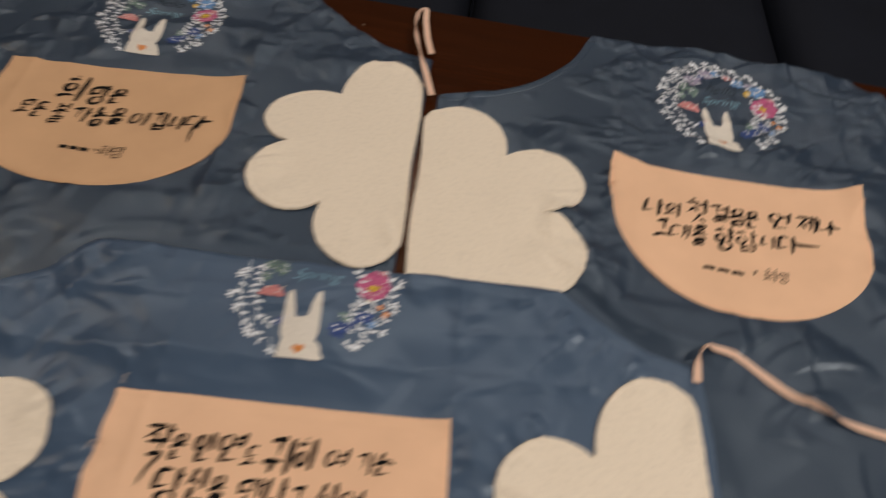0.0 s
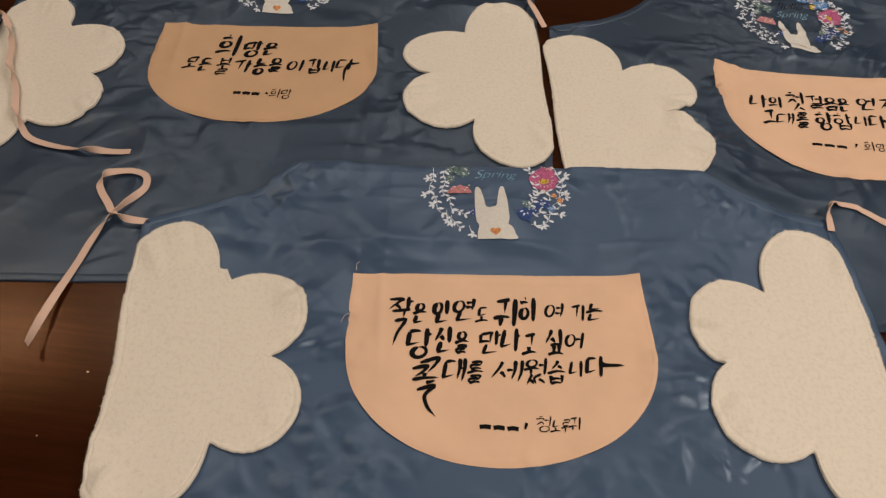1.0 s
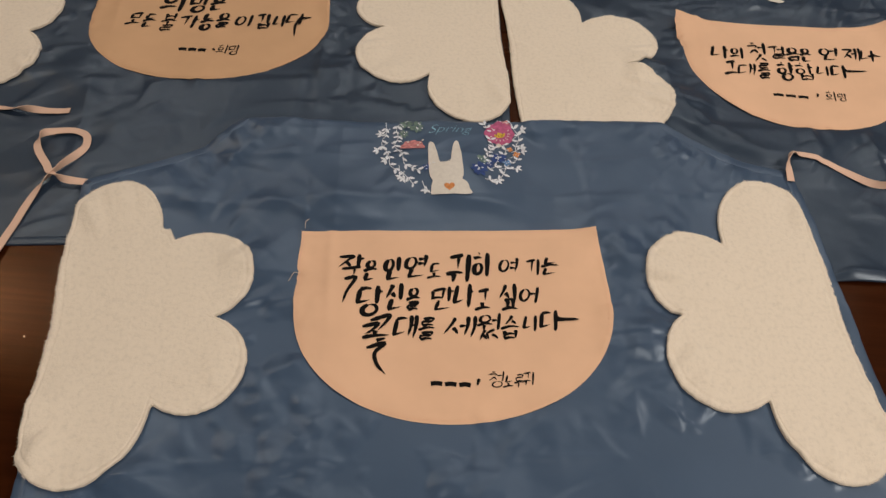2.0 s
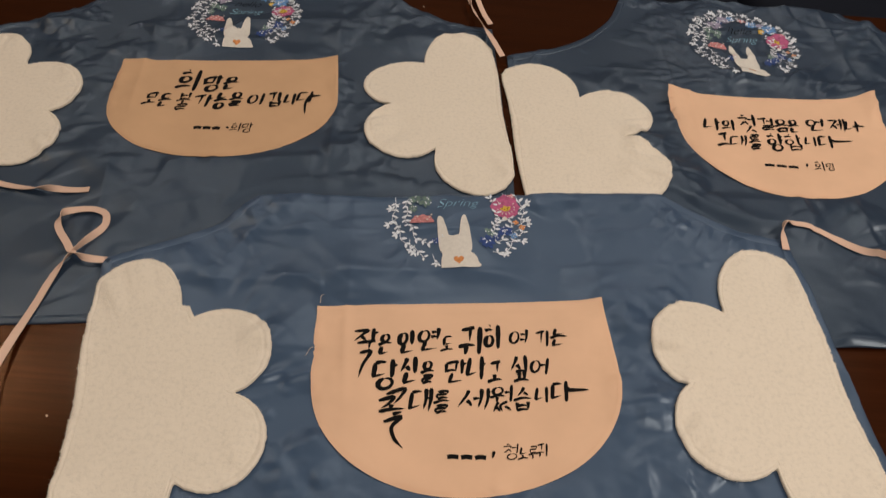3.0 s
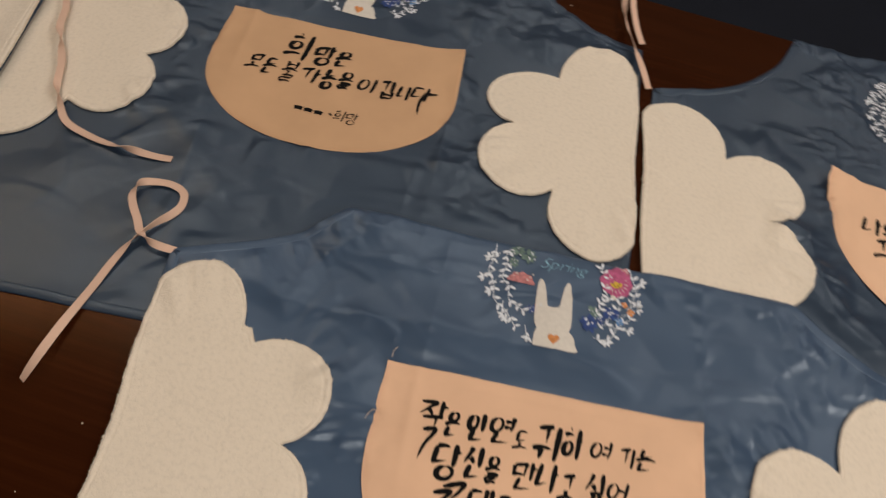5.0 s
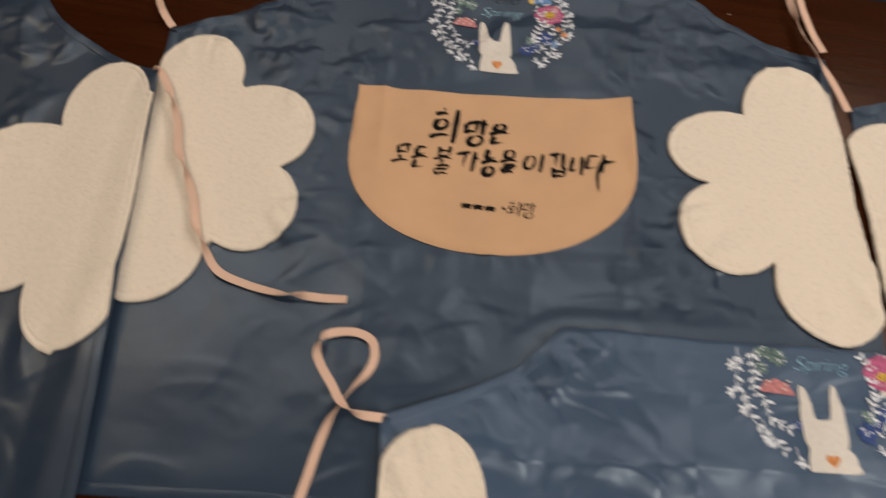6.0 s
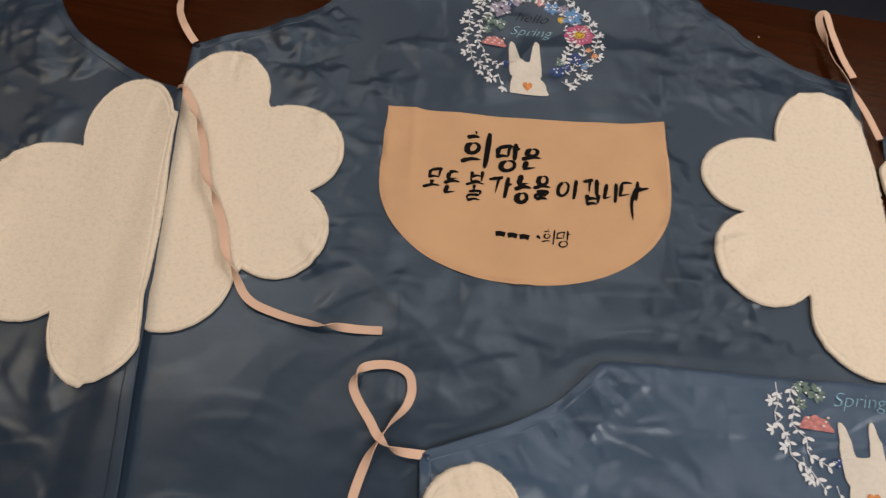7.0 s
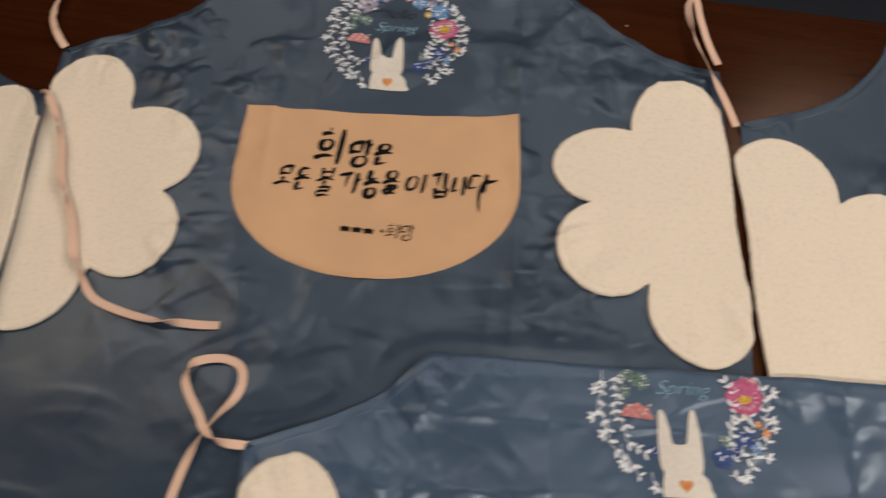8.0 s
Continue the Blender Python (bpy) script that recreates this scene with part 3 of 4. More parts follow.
def crushed(seed, count, strength):
    """Height map of a packed and unfolded cloth: straight sharp creases, steep on one side and shallow on the other. Returns a sampler."""
    rng = random.Random(seed * 31 + 5)
    step, x0, y0, n = 0.0016, -0.40, -0.44, 500
    gx, gy = np.meshgrid(x0 + step * np.arange(n), y0 + step * np.arange(n))
    high = np.zeros((n, n))
    for k in range(count):
        cx, cy = rng.uniform(-0.36, 0.36), rng.uniform(-0.40, 0.28)
        near = max(smooth01(0.08, 0.20, abs(cx)) * (0.35 + 0.65 * smooth01(-0.34, -0.2, cy)), smooth01(-0.01, 0.04, cy), 0.7 * smooth01(0.17, 0.22, -cy))
        if rng.random() > (0.12 + 0.88 * near) * smooth01(-0.35, 0.25, noise.noise(Vector((cx * 7, cy * 7, seed)))) * 1.25:
            continue
        a = rng.gauss(0.35, 0.45) if rng.random() < 0.55 else rng.uniform(0, math.pi)
        if cx < 0 and rng.random() < 0.6:
            a = -a
        half = rng.uniform(0.012, 0.055)
        steep, soft = rng.uniform(0.0025, 0.0060), rng.uniform(0.012, 0.030)
        tall = strength * rng.uniform(0.0004, 0.0017) * (half / 0.026) ** 0.5
        if rng.random() < 0.5:
            steep, soft = soft, steep
        i0, i1 = int((cx - half - 0.03 - x0) / step), int((cx + half + 0.03 - x0) / step)
        j0, j1 = int((cy - half - 0.03 - y0) / step), int((cy + half + 0.03 - y0) / step)
        i0, j0 = max(0, i0), max(0, j0)
        ux, uy = gx[j0:j1, i0:i1] - cx, gy[j0:j1, i0:i1] - cy
        along, across = ux * math.cos(a) + uy * math.sin(a), uy * math.cos(a) - ux * math.sin(a)
        across = across + 0.18 * along * along / half
        t = np.clip(1 - (along / half) ** 2, 0, 1)
        high[j0:j1, i0:i1] += tall * t * np.clip(1 - np.where(across > 0, across / steep, -across / soft), 0, 1)

    def sample(px, py):
        u, v = (px - x0) / step, (py - y0) / step
        i, j = min(n - 2, max(0, int(u))), min(n - 2, max(0, int(v)))
        a, b = u - i, v - j
        return float((high[j, i] * (1 - a) + high[j, i + 1] * a) * (1 - b) + (high[j + 1, i] * (1 - a) + high[j + 1, i + 1] * a) * b)

    return sample


def apron(name_label, x, y, turn, seed, top, hem, base, fold, pocket_w, pocket_d, pocket_mat, pocket_label, curl, creases, side_r=0.348, side_l=0.348, taper=0.012, calm=None, cloth_mat=NYLON, crisp=0.5, droop=0.0007, taper_l=0.012, shift=0.0, drop=0.0, low=0.0, flat=(0.080, 0.080), arms=(ARM, ARM), crush=(520, 1.1)):
    """One flat-laid apron, origin at the middle of its pocket's top edge. base(X, Y): height of what lies below. fold: the bib is folded under at `top`."""
    ob = new("apron")
    m = pose(x, y, 0, 0, 0, turn)
    ob.matrix_world = m
    tagged(ob, name_label, "apron", "aprons laid out on the table")
    back = m.inverted()
    right = [(px * side_r / 0.348, py) for px, py in arms[1]]
    left = [(-px * side_l / 0.348, py) for px, py in arms[0]]

    def arm(pts):
        return [(p.x, p.y) for p in spline([(*q, 0) for q in pts], 60)]

    arm_r = [p for p in arm(right) if p[1] < top - drop - 0.002]
    arm_l = [p for p in arm(left) if p[1] < top - 0.002]
    bib_r, bib_l = arm_r[-1][0] - 0.004, arm_l[-1][0] + 0.004
    outline = []

    def run(p, q, step=0.006, wave=0.0008):
        n = max(2, int(math.hypot(q[0] - p[0], q[1] - p[1]) / step))
        for i in range(n):
            t = i / n
            k = wave * noise.noise(Vector((t * 12, seed, p[0] * 5))) * (1 if i else 0)
            outline.append((p[0] + (q[0] - p[0]) * t + k, p[1] + (q[1] - p[1]) * t + k))

    run((-side_l + taper_l, hem), (side_r - taper, hem))
    run((side_r - taper, hem), arm_r[0])
    outline += arm_r
    run((bib_r, top - drop), (bib_l, top), wave=0.002)
    outline += arm_l[::-1]
    run(arm_l[0], (-side_l + taper_l, hem))

    bound = [np.array(arm_r), np.array(arm_l)]

    creased = crushed(seed, *crush)

    def wrinkle(px, py):
        q = Vector((px, py, seed * 3.1))
        z = 0.0016 * noise.noise(q * 7)
        patch = smooth01(-0.15, 0.35, noise.noise(q * 6 + Vector((5, 2, 0))))
        warp = 0.6 * noise.noise(q * 15)
        r1 = 1 - abs(noise.noise(Vector((px * 16 + warp, py * 24 - warp, seed + 9))))
        r2 = 1 - abs(noise.noise(Vector((px * 30 - py * 18 + warp, py * 26 + px * 12, seed + 19))))
        near = max(smooth01(0.02, 0.16, abs(px)) * (0.45 + 0.55 * smooth01(-0.36, -0.2, py)), 0.7 * smooth01(0.0, 0.04, py), 0.45 * smooth01(0.19, 0.23, -py) * crisp)
        # crumple: flat facets that meet in sharp creases
        wx, wy = 0.016 * noise.noise(q * 9), 0.016 * noise.noise(q * 9 + Vector((7, 1, 3)))
        z += 0.0125 * facet((px + wx) * 0.75, (py + wy) * 1.1, 0.056, seed) * (0.5 + 0.5 * near)
        z += (0.0052 + 0.0030 * crisp) * facet(py - wx, px + wy, 0.027, seed + 3) * (0.25 + 0.75 * patch) * (0.4 + 0.6 * near)
        z += (0.0017 + 0.0013 * crisp) * facet(px + wy, (py - wx) * 1.3, 0.013, seed + 5) * patch * (0.3 + 0.7 * near)
        z += 0.0014 + creased(px, py)
        # puckers that run out from the stitched pocket and towels
        pd = max(abs(px) - pocket_w / 2, -py - pocket_d, math.hypot(px / (pocket_w / 2), min(0.0, py + 0.06) / (pocket_d - 0.06)) * 0.13 - 0.13)
        if 0 < pd < 0.05:
            z += 0.0034 * math.exp(-pd / 0.016) * noise.noise(Vector((math.atan2(py + 0.05, px) * 11, pd * 14, seed + 2)))
        tx, ty = (abs(px) - 0.275), (py + 0.095)
        td = math.hypot(tx / 0.095, ty / 0.150) - 1
        if -0.2 < td < 0.6:
            z += 0.0030 * math.exp(-abs(td) / 0.22) * noise.noise(Vector((math.atan2(ty, tx) * 9 + math.copysign(20, px), td * 2, seed + 6)))
        z += (0.0008 * r1 ** 14 + 0.0006 * r2 ** 16) * (0.22 + 0.78 * patch) * (0.3 + 0.7 * near)
        for cx0, cy0, cx1, cy1, high, wide in creases:
            dx, dy = cx1 - cx0, cy1 - cy0
            t = min(1.0, max(0.0, ((px - cx0) * dx + (py - cy0) * dy) / (dx * dx + dy * dy)))
            d = math.hypot(px - cx0 - t * dx, py - cy0 - t * dy)
            if d < wide * 4:
                z += high * math.exp(-d / wide) * (0.7 + 0.5 * noise.noise(Vector((t * 9, high * 900, seed))))
        # gathers along the bound armholes
        for pts in bound:
            d2 = (pts[:, 0] - px) ** 2 + (pts[:, 1] - py) ** 2
            k = int(d2.argmin())
            d = math.sqrt(d2[k])
            if d < 0.07:
                s = k / len(pts) * 0.26
                z += 0.0062 * math.exp(-d / 0.026) * (noise.noise(Vector((s * 50 + d * 9, d * 9, seed + 0.37))) + 0.45 * noise.noise(Vector((s * 120 - d * 20, d * 14, seed + 0.61)))) * smooth01(0.006, 0.022, d)
        return z

    def ground(px, py, lift):
        wpos = m @ Vector((px, py, 0))
        z = max(-0.0006, wrinkle(px, py))
        ex, ey = (abs(px) - 0.275) / 0.075, (py + 0.095) / 0.13
        z *= 1 - 0.7 * (1 - smooth01(0.8, 1.15, ex * ex + ey * ey))      # pressed flat under the towels
        kx, ky = px / (pocket_w * 0.47), (py + 0.09) / 0.098
        z *= 1 - 0.72 * (1 - smooth01(0.75, 1.1, max(kx * kx, ky * ky)))
        if calm:
            z *= 1 - 0.85 * calm(wpos.x, wpos.y)
        z = max(TABLE_Z + 0.0011, z + base(wpos.x, wpos.y) + lift)
        over = wpos.x * EDGE_N.x + wpos.y * EDGE_N.y - EDGE_D
        if over > -0.004:
            # past the table's edge the cloth bends down and hangs
            over += 0.004
            bend = min(over / 0.012, math.pi / 2)
            out = 0.008 * math.sin(bend)
            z -= 0.008 * (1 - math.cos(bend)) + max(0.0, over - 0.012 * math.pi / 2)
            wpos.x += EDGE_N.x * (out - over)
            wpos.y += EDGE_N.y * (out - over)
        p = back @ wpos
        return Vector((p.x, p.y, z))

    def cloth_place(px, py, d):
        lift = -droop * (1 - smooth01(0.0, 0.022, d))
        gap = top - drop * min(1.0, max(0.0, (px - bib_l) / (bib_r - bib_l))) - py
        if fold and gap < 0.006:
            # the rounded edge of the fold
            lift -= 0.0028 * (1 - math.sqrt(max(0.0, 1 - (1 - max(0.0, gap) / 0.006) ** 2)))
        return ground(px, py, lift)

    solid(part("cloth", sheet(outline, 0.0028, cloth_place), cloth_mat, ob, "wrinkled blue-grey nylon cloth"), 0.0008)

    # turned and stitched hem: a narrow band that lies on the cloth along its edge
    first = [i for i, q in enumerate(outline) if q == arm_l[-1]][0]
    last = [i for i, q in enumerate(outline) if q == arm_r[-1]][0]
    path = outline[first:] + outline[:last + 1] if fold else outline
    count = len(path)
    bm = bmesh.new()
    rows = []
    for i, (qx, qy) in enumerate(path):
        if fold:
            ax, ay = path[max(0, i - 2)]
            bx, by = path[min(count - 1, i + 2)]
        else:
            ax, ay = path[i - 2]
            bx, by = path[(i + 2) % count]
        size = math.hypot(bx - ax, by - ay) or 1.0
        nx, ny = -(by - ay) / size, (bx - ax) / size
        pinch = noise.noise(Vector((i * 0.33, seed, 1.7)))
        wide = 0.0092 + 0.0005 * pinch
        row = []
        for d, up in ((-0.0003, -0.0005), (0.0001, 0.0003), (0.0010, 0.0006), (wide * 0.55, 0.0006 + 0.0004 * pinch), (wide - 0.0010, 0.0006), (wide - 0.0004, 0.0004), (wide, 0.0000)):
            v = cloth_place(qx + nx * d, qy + ny * d, max(0.0, d))
            row.append(bm.verts.new(v + Vector((0, 0, up))))
        rows.append(row)
    for a, b in zip(rows, rows[1:] if fold else rows[1:] + rows[:1]):
        for k in range(6):
            f = bm.faces.new((a[k], b[k], b[k + 1], a[k + 1]))
    bmesh.ops.recalc_face_normals(bm, faces=bm.faces)
    if sum(f.normal.z for f in bm.faces) < 0:
        bmesh.ops.reverse_faces(bm, faces=bm.faces)
    part("hem", bm, cloth_mat, ob, "stitched nylon hem")

    # pocket: straight top, half-round bottom
    w, d = pocket_w / 2, pocket_d
    rim = []
    for i in range(40):
        t = i / 39
        dip = curl[2] * math.sin(math.pi * t)
        rim.append((w - 2 * w * t, 0.0015 * noise.noise(Vector((t * 6, seed, 3))) - dip))
    for i in range(1, 12):
        rim.append((-w + (0.0015 * math.sin(i)) * 0.3 - 0.002 * math.sin(math.pi * i / 24), -flat[0] * i / 12))
    for i in range(0, 61):
        a = math.pi * i / 60
        start = flat[0] + (flat[1] - flat[0]) * smooth01(0, 1, i / 60)
        rim.append((-(w + 0.002) * math.copysign(abs(math.cos(a)) ** 0.94, math.cos(a)), -start - (d - start) * math.sin(a) ** 0.97))
    for i in range(11, 0, -1):
        rim.append((w + 0.002 * math.sin(math.pi * i / 24), -flat[1] * i / 12))

    def pocket_ground(px, py, lift):
        z = 0.0019 + 0.0010 * smooth01(0.0, 0.05, min(w - abs(px), py + d)) + 0.0006 * noise.noise(Vector((px * 25, py * 25, seed)))
        z += 0.0022 * math.exp(-abs(px + w * 0.80) / 0.004) * smooth01(-d * 0.7, -d * 0.3, py)
        for s, c in ((-1, curl[0]), (1, curl[1])):
            z += c * max(0.0, 1 - math.hypot(px - s * w, (py - 0.01) * 0.8) / 0.05) ** 1.6
        # stitched top band
        z -= 0.0008 * math.exp(-((py + 0.009) / 0.0016) ** 2)
        z += 0.0022 * facet(px, py, 0.045, seed + 8)
        rim_near = 1 - smooth01(0.0, 0.035, min(w - abs(px), py + d))
        z += 0.0022 * rim_near * facet(px * 0.6, py, 0.014, seed + 4)
        return ground(px + shift, py - low, z + lift)

    pocket = part("pocket", sheet(rim, 0.004, lambda px, py, dd: pocket_ground(px, py, -0.0008 * max(0.0, 1 - dd / 0.002))), pocket_mat, ob, pocket_label)
    solid(pocket, 0.0009)
    # fine edge stitching
    bm = bmesh.new()
    inner = [(px * (1 - 0.0034 / w), py + (0.0030 if py < -1.15 * min(flat) else 0)) for px, py in rim[40:]]
    for a, b in zip(inner, inner[1:]):
        steps = max(1, int(math.hypot(b[0] - a[0], b[1] - a[1]) / 0.0032))
        for k in range(steps):
            t0, t1 = (k + 0.12) / steps, (k + 0.78) / steps
            stroke(bm, [(a[0] + (b[0] - a[0]) * t, a[1] + (b[1] - a[1]) * t) for t in (t0, t1)], 0.0005, pocket_ground, 0.0004)
    part("stitching", bm, pocket_mat, pocket)
    return ob, ground, pocket, pocket_ground


# ---- the aprons ----
def base_plain(X, Y):
    return TABLE_Z + 0.0012


def base_front(X, Y):
    # over the two aprons behind, and over the towel that runs under the fold
    over = smooth01(-0.05, 0.0, X) * (1 - smooth01(0.26, 0.32, X)) * smooth01(0.03, 0.08, Y)
    return TABLE_Z + 0.0014 + 0.0042 * smooth01(-0.12, -0.03, Y) + 0.0050 * over


def covered(X, Y):
    """How far the front apron covers this place."""
    limit = 0.155 - 0.08 * smooth01(0.2, 0.34, abs(X))
    front = (1 - smooth01(0.345, 0.37, abs(X))) * (1 - smooth01(limit, limit + 0.025, Y))
    smooth_corner = 0.8 * (1 - smooth01(-0.42, -0.37, X)) * (1 - smooth01(0.16, 0.25, Y))
    below = 0.5 * (1 - smooth01(-0.15, -0.11, X)) * (1 - smooth01(0.18, 0.23, Y))
    return max(front, smooth_corner, below, 1 - smooth01(-0.605, -0.575, X))


def base_west(X, Y):
    return TABLE_Z + 0.0012 + 0.0066 * smooth01(-0.70, -0.62, X) + 0.006 * smooth01(-0.635, -0.600, X)


def west_flat(X, Y):
    """The far apron lies smooth towards its hem."""
    return 0.6 - 0.25 * smooth01(0.14, 0.30, Y)


room()
table()
bench()

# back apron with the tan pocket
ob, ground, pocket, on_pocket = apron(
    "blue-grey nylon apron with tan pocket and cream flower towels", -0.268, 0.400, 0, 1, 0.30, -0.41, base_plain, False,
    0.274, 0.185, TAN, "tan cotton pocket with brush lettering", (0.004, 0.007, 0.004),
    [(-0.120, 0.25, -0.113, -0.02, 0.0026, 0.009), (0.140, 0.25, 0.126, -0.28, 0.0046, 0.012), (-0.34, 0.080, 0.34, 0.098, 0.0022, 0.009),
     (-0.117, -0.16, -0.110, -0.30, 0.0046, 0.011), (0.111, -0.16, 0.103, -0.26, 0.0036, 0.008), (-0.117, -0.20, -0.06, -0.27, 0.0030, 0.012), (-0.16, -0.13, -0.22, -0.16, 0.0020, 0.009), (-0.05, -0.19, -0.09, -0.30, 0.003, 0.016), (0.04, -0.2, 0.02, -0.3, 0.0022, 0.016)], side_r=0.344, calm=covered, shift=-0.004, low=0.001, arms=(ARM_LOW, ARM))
ground_tan = ground
towel(ob, -1, ground, 2, 0.345, 0.0, "cream half-flower terry towel", ((0.304, 0.000, 0.0455, 0.0525), (0.233, -0.0607, 0.0545, 0.0505), (0.229, -0.1475, 0.0460, 0.0490), (0.315, -0.195, 0.0555, 0.0568)))
towel(ob, 1, ground, 3, 0.339, 0.0, "cream half-flower terry towel", ((0.295, -0.011, 0.0490, 0.0615), (0.225, -0.0552, 0.0580, 0.0458), (0.2164, -0.1438, 0.0484, 0.0482), (0.3146, -0.1999, 0.0658, 0.0580)))
wreath(ob, ground, 0.002, 0.101, 0.4, 1)
lettering("희 -61 -66 27 40, 망 -30 -68 23 32, 은 -4 -65 18 25",
          (), pocket, on_pocket, 0.005)
lettering("모 -96 -92 16 23, 든 -78 -97 15 25, 불 -57 -104 17 34, 가 -37 -98 23 23, 능 -11 -102 16 31, 을 7 -98 16 28, 이 29 -94 22 21, 깁 53 -100 17 29, 니 74 -95 14 21, 다 89 -91 21 21",
          (((106, -77), (100, -93), (100, -113)), ((106, -80), (112, -78), (118, -76))), pocket, on_pocket, 0.0043)
lettering("# -29 -146 33 18, 희 15 -144 12 15, 망 27 -146 13 17",
          (((10, -136), (13, -139)),), pocket, on_pocket, 0.0029)
tape(ob, [(-0.345, 0.062, 0.7545), (-0.353, 0.072, 0.757), (-0.361, 0.085, 0.757), (-0.368, 0.102, 0.756), (-0.369, 0.122, 0.755), (-0.360, 0.155, 0.7545)], 0.0076, (10, 60))

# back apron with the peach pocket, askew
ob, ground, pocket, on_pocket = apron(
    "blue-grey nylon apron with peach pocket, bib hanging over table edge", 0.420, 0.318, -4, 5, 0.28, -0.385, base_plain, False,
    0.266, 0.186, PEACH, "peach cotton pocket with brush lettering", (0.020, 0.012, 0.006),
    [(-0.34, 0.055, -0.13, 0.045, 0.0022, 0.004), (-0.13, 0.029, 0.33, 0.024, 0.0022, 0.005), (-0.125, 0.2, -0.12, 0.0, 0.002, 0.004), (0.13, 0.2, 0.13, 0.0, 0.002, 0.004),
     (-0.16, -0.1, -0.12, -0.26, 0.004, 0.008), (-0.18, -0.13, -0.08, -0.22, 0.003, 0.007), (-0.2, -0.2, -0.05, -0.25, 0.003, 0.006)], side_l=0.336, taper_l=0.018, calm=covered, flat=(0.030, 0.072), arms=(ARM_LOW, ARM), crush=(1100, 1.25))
ground_peach = ground
towel(ob, -1, ground, 7, 0.343, 0.073, "cream half-flower terry towel", ((0.302, -0.018, 0.0540, 0.0660), (0.2105, -0.0523, 0.0503, 0.0449), (0.2035, -0.1491, 0.0470, 0.0512), (0.292, -0.203, 0.0640, 0.0610)))
towel(ob, 1, ground, 8, 0.346, 0.0, "cream half-flower terry towel")
wreath(ob, ground, -0.003, 0.1145, 0.4, 2, 0.0)
lettering("나 -99 -75 21 23, 의 -76 -74 16 20, 첫 -54 -80 22 37, 걸 -30 -73 20 25, 음 -10 -77 17 28, 은 7 -75 14 25, 언 31 -69 24 23, 제 60 -68 20 23, 나 81 -66 19 19",
          (((91, -58), (98, -56), (107, -56)),), pocket, on_pocket, 0.0041)
lettering("그 -88 -106 15 26, 대 -73 -103 20 19, 를 -50 -108 15 27, 향 -27 -109 19 30, 합 -6 -108 21 29, 니 20 -97 16 16, 다 37 -99 20 22",
          (((55, -87), (68, -86), (82, -84)),), pocket, on_pocket, 0.0043)
lettering("# -42 -142 42 15, 희 19 -140 12 16, 망 32 -139 11 13",
          (((11, -129), (9, -135)),), pocket, on_pocket, 0.0028)
tape(ob, [(-0.343, 0.053, 0.7600), (-0.355, 0.087, 0.762), (-0.366, 0.117, 0.760), (-0.376, 0.149, 0.757), (-0.384, 0.185, 0.756), (-0.385, 0.212, 0.756), (-0.377, 0.219, 0.758), (-0.373, 0.195, 0.757), (-0.365, 0.162, 0.755), (-0.356, 0.134, 0.755)], 0.0074, (20, -200))

# apron at the table's far end, lying partly over its neighbour
ob, ground, pocket, on_pocket = apron(
    "blue-grey nylon apron overlapping its neighbour on the table", -0.942, 0.333, 4, 9, 0.27, -0.41, base_west, False,
    0.280, 0.193, PEACH, "peach cotton pocket", (0.004, 0.004, 0.003),
    [(-0.122, 0.25, -0.118, -0.02, 0.0016, 0.004), (0.128, 0.25, 0.132, -0.3, 0.002, 0.005), (-0.34, 0.06, 0.34, 0.07, 0.0012, 0.004), (0.33, -0.2, 0.2, -0.4, 0.002, 0.02)], side_r=0.333, taper=-0.007, calm=west_flat, arms=(ARM, ARM_WEST))
towel(ob, -1, ground, 11, 0.346, 0.0, "cream half-flower terry towel")
towel(ob, 1, ground, 12, 0.3375, 0.0, "cream half-flower terry towel", ((0.2915, -0.0045, 0.0425, 0.0585), (0.2280, -0.0715, 0.0590, 0.0510), (0.2280, -0.1520, 0.0500, 0.0480), (0.3035, -0.200, 0.0465, 0.0600)))
tape(ob, [(0.334, 0.040, 0.7640), (0.344, 0.027, 0.7665), (0.355, 0.003, 0.7655), (0.365, -0.027, 0.7645), (0.370, -0.057, 0.7640), (0.381, -0.084, 0.7635), (0.391, -0.110, 0.7630), (0.397, -0.138, 0.7610), (0.407, -0.160, 0.7590), (0.420, -0.181, 0.7560),
          (0.446, -0.194, 0.7545), (0.479, -0.204, 0.7545), (0.507, -0.207, 0.7545), (0.534, -0.209, 0.7545)], 0.0074, (10, 900), (pose(-0.942, 0.333, 0, 0, 0, 4), pose(-0.268, 0.400, 0), ground_tan))

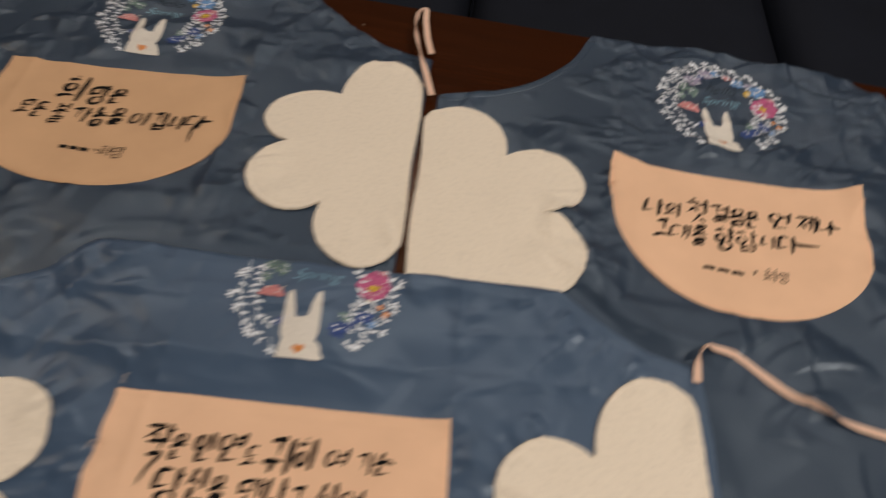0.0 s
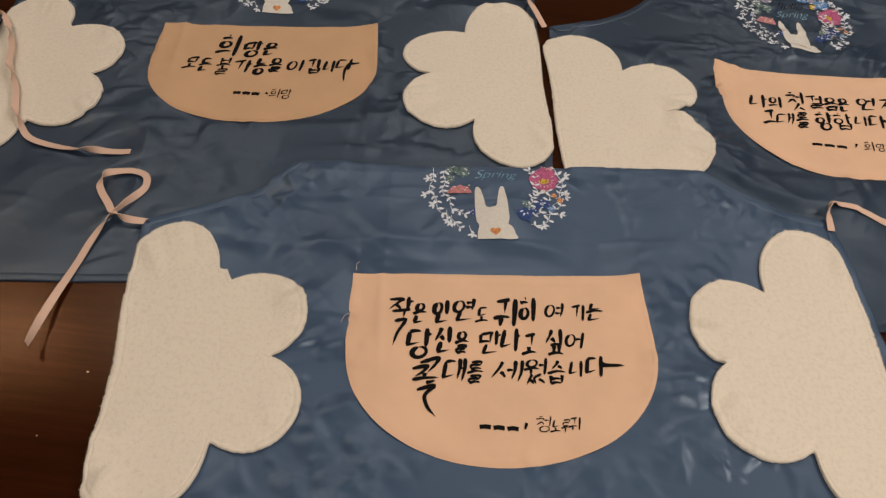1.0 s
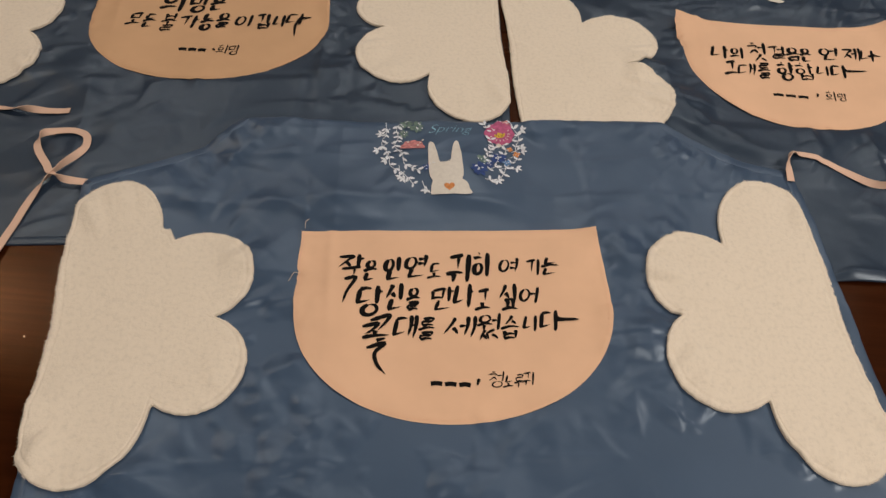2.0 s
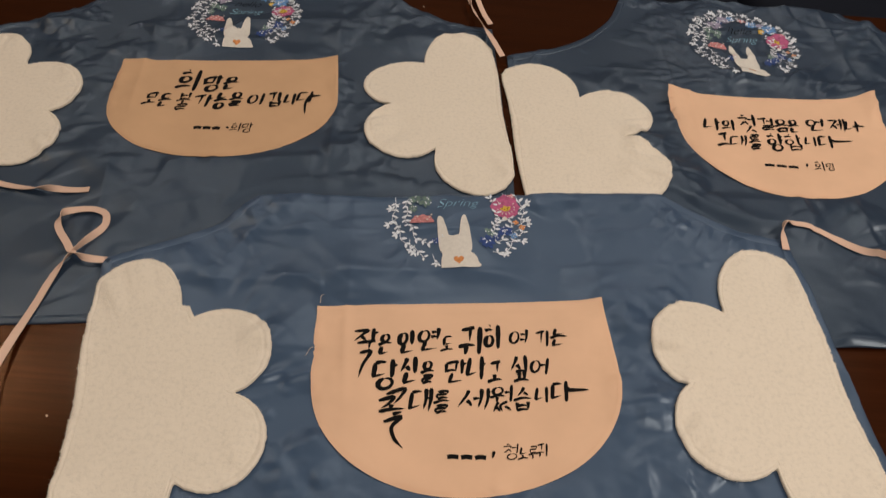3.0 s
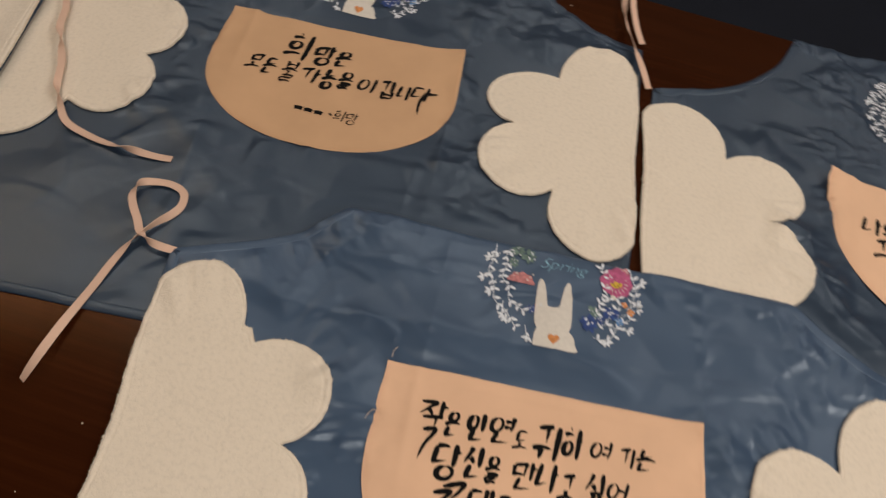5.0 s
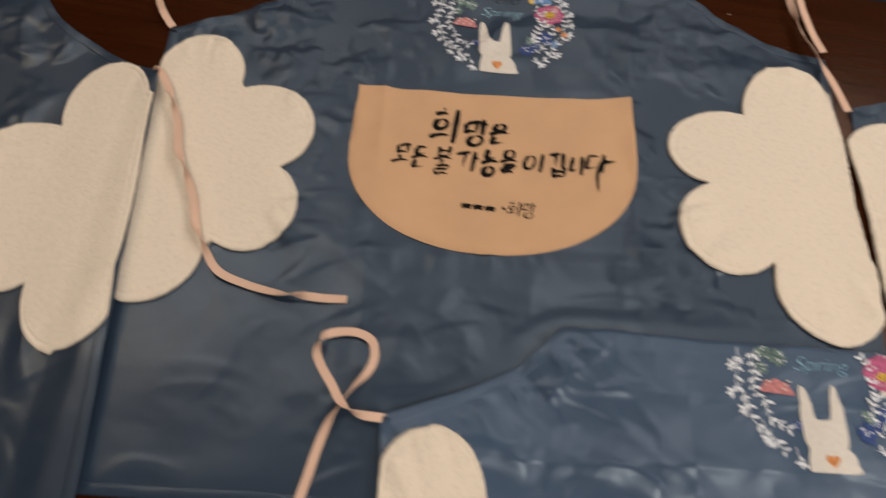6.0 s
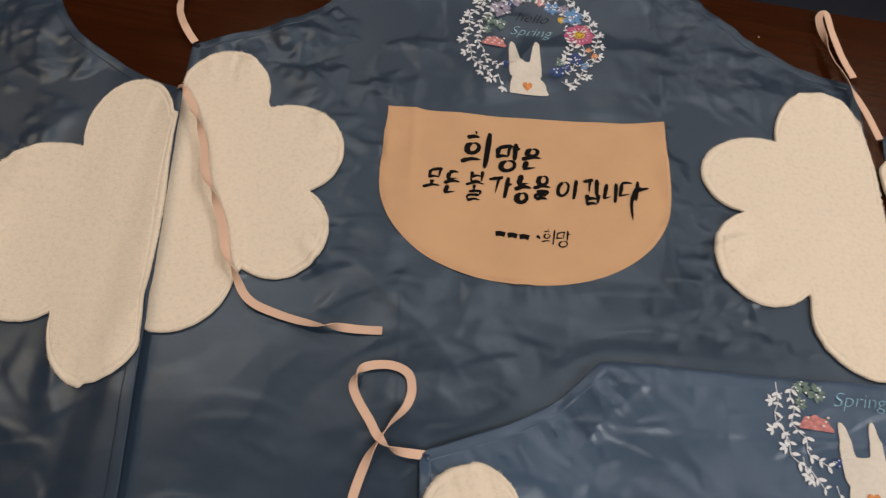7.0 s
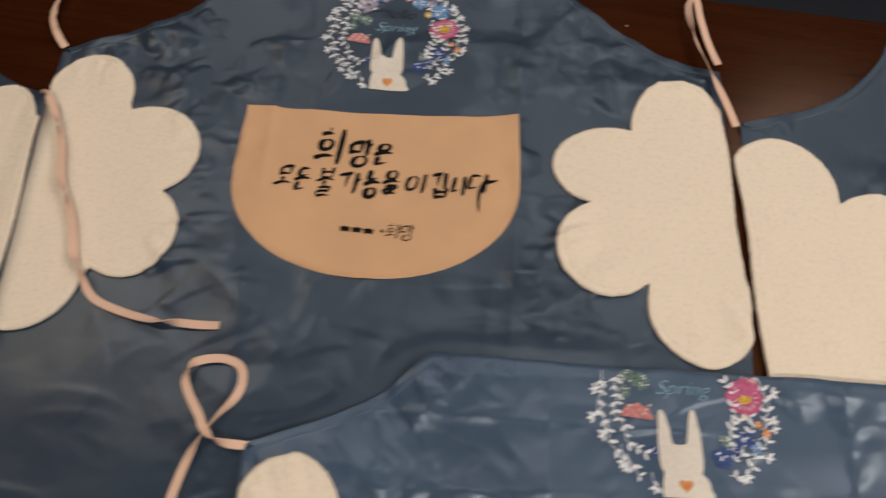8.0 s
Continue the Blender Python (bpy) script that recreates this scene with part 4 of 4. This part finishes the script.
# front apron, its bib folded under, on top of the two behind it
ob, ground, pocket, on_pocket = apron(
    "nylon apron, slate blue brightened for sheen, with peach pocket, bib folded under", 0.0, 0.0, 0, 14, 0.146, -0.42, base_front, True,
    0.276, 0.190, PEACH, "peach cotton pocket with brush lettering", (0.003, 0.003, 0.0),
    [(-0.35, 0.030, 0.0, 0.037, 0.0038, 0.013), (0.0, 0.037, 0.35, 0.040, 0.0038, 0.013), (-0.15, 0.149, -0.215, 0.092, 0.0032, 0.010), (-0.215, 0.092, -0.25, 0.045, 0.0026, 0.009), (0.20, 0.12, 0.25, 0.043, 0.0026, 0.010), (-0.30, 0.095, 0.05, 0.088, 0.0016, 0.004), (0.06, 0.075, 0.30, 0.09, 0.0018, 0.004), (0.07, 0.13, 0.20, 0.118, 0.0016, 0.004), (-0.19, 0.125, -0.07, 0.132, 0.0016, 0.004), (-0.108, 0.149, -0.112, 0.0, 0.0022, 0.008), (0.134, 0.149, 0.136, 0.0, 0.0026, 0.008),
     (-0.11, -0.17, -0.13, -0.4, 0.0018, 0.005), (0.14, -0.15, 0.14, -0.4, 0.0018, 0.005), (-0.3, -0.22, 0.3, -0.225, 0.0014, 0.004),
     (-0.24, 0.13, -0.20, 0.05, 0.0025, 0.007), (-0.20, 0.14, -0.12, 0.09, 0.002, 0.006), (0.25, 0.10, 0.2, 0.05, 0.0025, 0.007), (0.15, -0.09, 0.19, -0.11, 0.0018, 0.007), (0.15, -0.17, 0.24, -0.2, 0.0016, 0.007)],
    side_r=0.352, side_l=0.357, taper_l=0.034, taper=0.0, cloth_mat=NYLON_SHEEN, crisp=1.0, droop=0.0013, drop=0.011, arms=(ARM_LOW, ARM), crush=(480, 0.85), shift=-0.004, low=0.004)
towel(ob, -1, ground, 15, 0.352, 0.055, "cream half-flower terry towel", ((0.3160, -0.002, 0.0460, 0.0585), (0.2274, -0.0494, 0.0470, 0.0454), (0.2220, -0.1361, 0.0435, 0.0454), (0.3007, -0.174, 0.0508, 0.0665)))
towel(ob, 1, ground, 16, 0.3425, 0.010, "cream half-flower terry towel", ((0.3070, -0.017, 0.0540, 0.0710), (0.2190, -0.0580, 0.0470, 0.0480), (0.2215, -0.1420, 0.0487, 0.0489), (0.2985, -0.193, 0.0480, 0.0602)))
wreath(ob, ground, 0.002, 0.1115, 0.1385, 3, 0.0, 0.0065)
lettering("작 -104 -51 23 24, 은 -80 -55 12 22, 인 -62 -55 16 24, 연 -44 -53 21 24, 도 -22 -54 12 16, 귀 -5 -58 22 28, 히 19 -53 16 25, 여 42 -50 18 17, 기 67 -51 14 16, 는 81 -51 16 18",
          (((-97, -53), (-87, -52), (-94, -65), (-98, -78)),), pocket, on_pocket, 0.0043)
lettering("당 -86 -90 22 29, 신 -61 -85 17 26, 을 -42 -86 12 23, 만 -21 -86 20 23, 나 0 -83 17 22, 고 19 -87 13 20, 싶 39 -88 18 27, 어 58 -80 18 16",
          (), pocket, on_pocket, 0.0043)
lettering("대 -53 -114 19 23, 를 -32 -116 14 23, 세 -11 -114 26 21, 웠 18 -117 20 26, 습 39 -116 16 23, 니 59 -108 13 15, 다 74 -108 17 20",
          (((86, -97), (99, -97), (109, -97)), ((-80, -101), (-67, -98), (-71, -104), (-78, -109)), ((-73, -95), (-57, -90), (-60, -97), (-67, -105)), ((-69, -105), (-70, -111)), ((-80, -112), (-69, -110), (-57, -110)), ((-68, -115), (-60, -113)), ((-76, -122), (-61, -118), (-69, -127), (-67, -138), (-60, -147))), pocket, on_pocket, 0.0045)
lettering("# -24 -163 35 14, 청 24 -160 14 14, 노 37 -160 9 11, 루 46 -160 8 12, 귀 53 -158 10 11",
          (((17, -152), (15, -158)),), pocket, on_pocket, 0.0028)
tape(ob, [(-0.352, 0.060, 0.7575), (-0.376, 0.062, 0.758), (-0.389, 0.071, 0.759), (-0.398, 0.085, 0.757), (-0.409, 0.101, 0.756), (-0.414, 0.113, 0.7555), (-0.411, 0.124, 0.7555), (-0.401, 0.1305, 0.7555), (-0.384, 0.132, 0.7555), (-0.370, 0.126, 0.755), (-0.366, 0.112, 0.755),
          (-0.370, 0.097, 0.7545), (-0.381, 0.083, 0.7548), (-0.391, 0.067, 0.7552), (-0.397, 0.055, 0.7548), (-0.403, 0.036, 0.7545), (-0.408, 0.014, 0.7535), (-0.413, -0.008, 0.7535), (-0.417, -0.030, 0.7545), (-0.420, -0.058, 0.757), (-0.421, -0.086, 0.760)],
     0.0074, (0, 630), (pose(0, 0, 0), pose(-0.268, 0.400, 0), ground_tan))
tape(ob, [(0.346, 0.056, 0.757), (0.349, 0.077, 0.759), (0.357, 0.091, 0.759), (0.370, 0.092, 0.757), (0.390, 0.084, 0.756), (0.408, 0.069, 0.755), (0.429, 0.052, 0.755), (0.452, 0.041, 0.755), (0.474, 0.031, 0.755), (0.502, 0.024, 0.755), (0.535, 0.016, 0.755)],
     0.0076, (180, -180), (pose(0, 0, 0), pose(0.420, 0.318, 0, 0, 0, -4), ground_peach))


# ---- small things ----
def loose_thread(parent, points, name="loose_thread"):
    line = spline(points, 14)
    bm = bmesh.new()
    rows = []
    for i, p in enumerate(line):
        d = (line[min(i + 1, 13)] - line[max(i - 1, 0)]).normalized()
        s = d.cross(Vector((0, 0, 1))).normalized() * 0.00025
        up = Vector((0, 0, 0.00025))
        rows.append([bm.verts.new(p + q) for q in (s, up, -s, -up)])
    for a, c in zip(rows, rows[1:]):
        for k in range(4):
            bm.faces.new((a[k], a[(k + 1) % 4], c[(k + 1) % 4], c[k]))
    part(name, bm, THREAD, parent)


loose_thread(pocket, [(-0.139, -0.001, 0.7605), (-0.1385, 0.005, 0.7625), (-0.136, 0.009, 0.7610)])
loose_thread(pocket, [(-0.140, -0.049, 0.7580), (-0.146, -0.051, 0.7590), (-0.150, -0.058, 0.7575)])


def lint(x, y, size, seed):
    bm = bmesh.new()
    bmesh.ops.create_icosphere(bm, subdivisions=2, radius=size)
    for v in bm.verts:
        v.co *= 0.75 + 0.5 * noise.noise(v.co * 900 + Vector((seed, 0, 0)))
        v.co.z = v.co.z * 0.5 + size * 0.42
    ob = finish("lint", bm, THREAD)
    ob.location = (x, y, TABLE_Z)
    tagged(ob, "tiny pale speck of lint on the wooden table", "lint", "specks of lint on the table")


lint(-0.367, -0.106, 0.0011, 1)
lint(-0.017, 0.529, 0.0011, 2)
lint(-0.392, -0.165, 0.0007, 3)
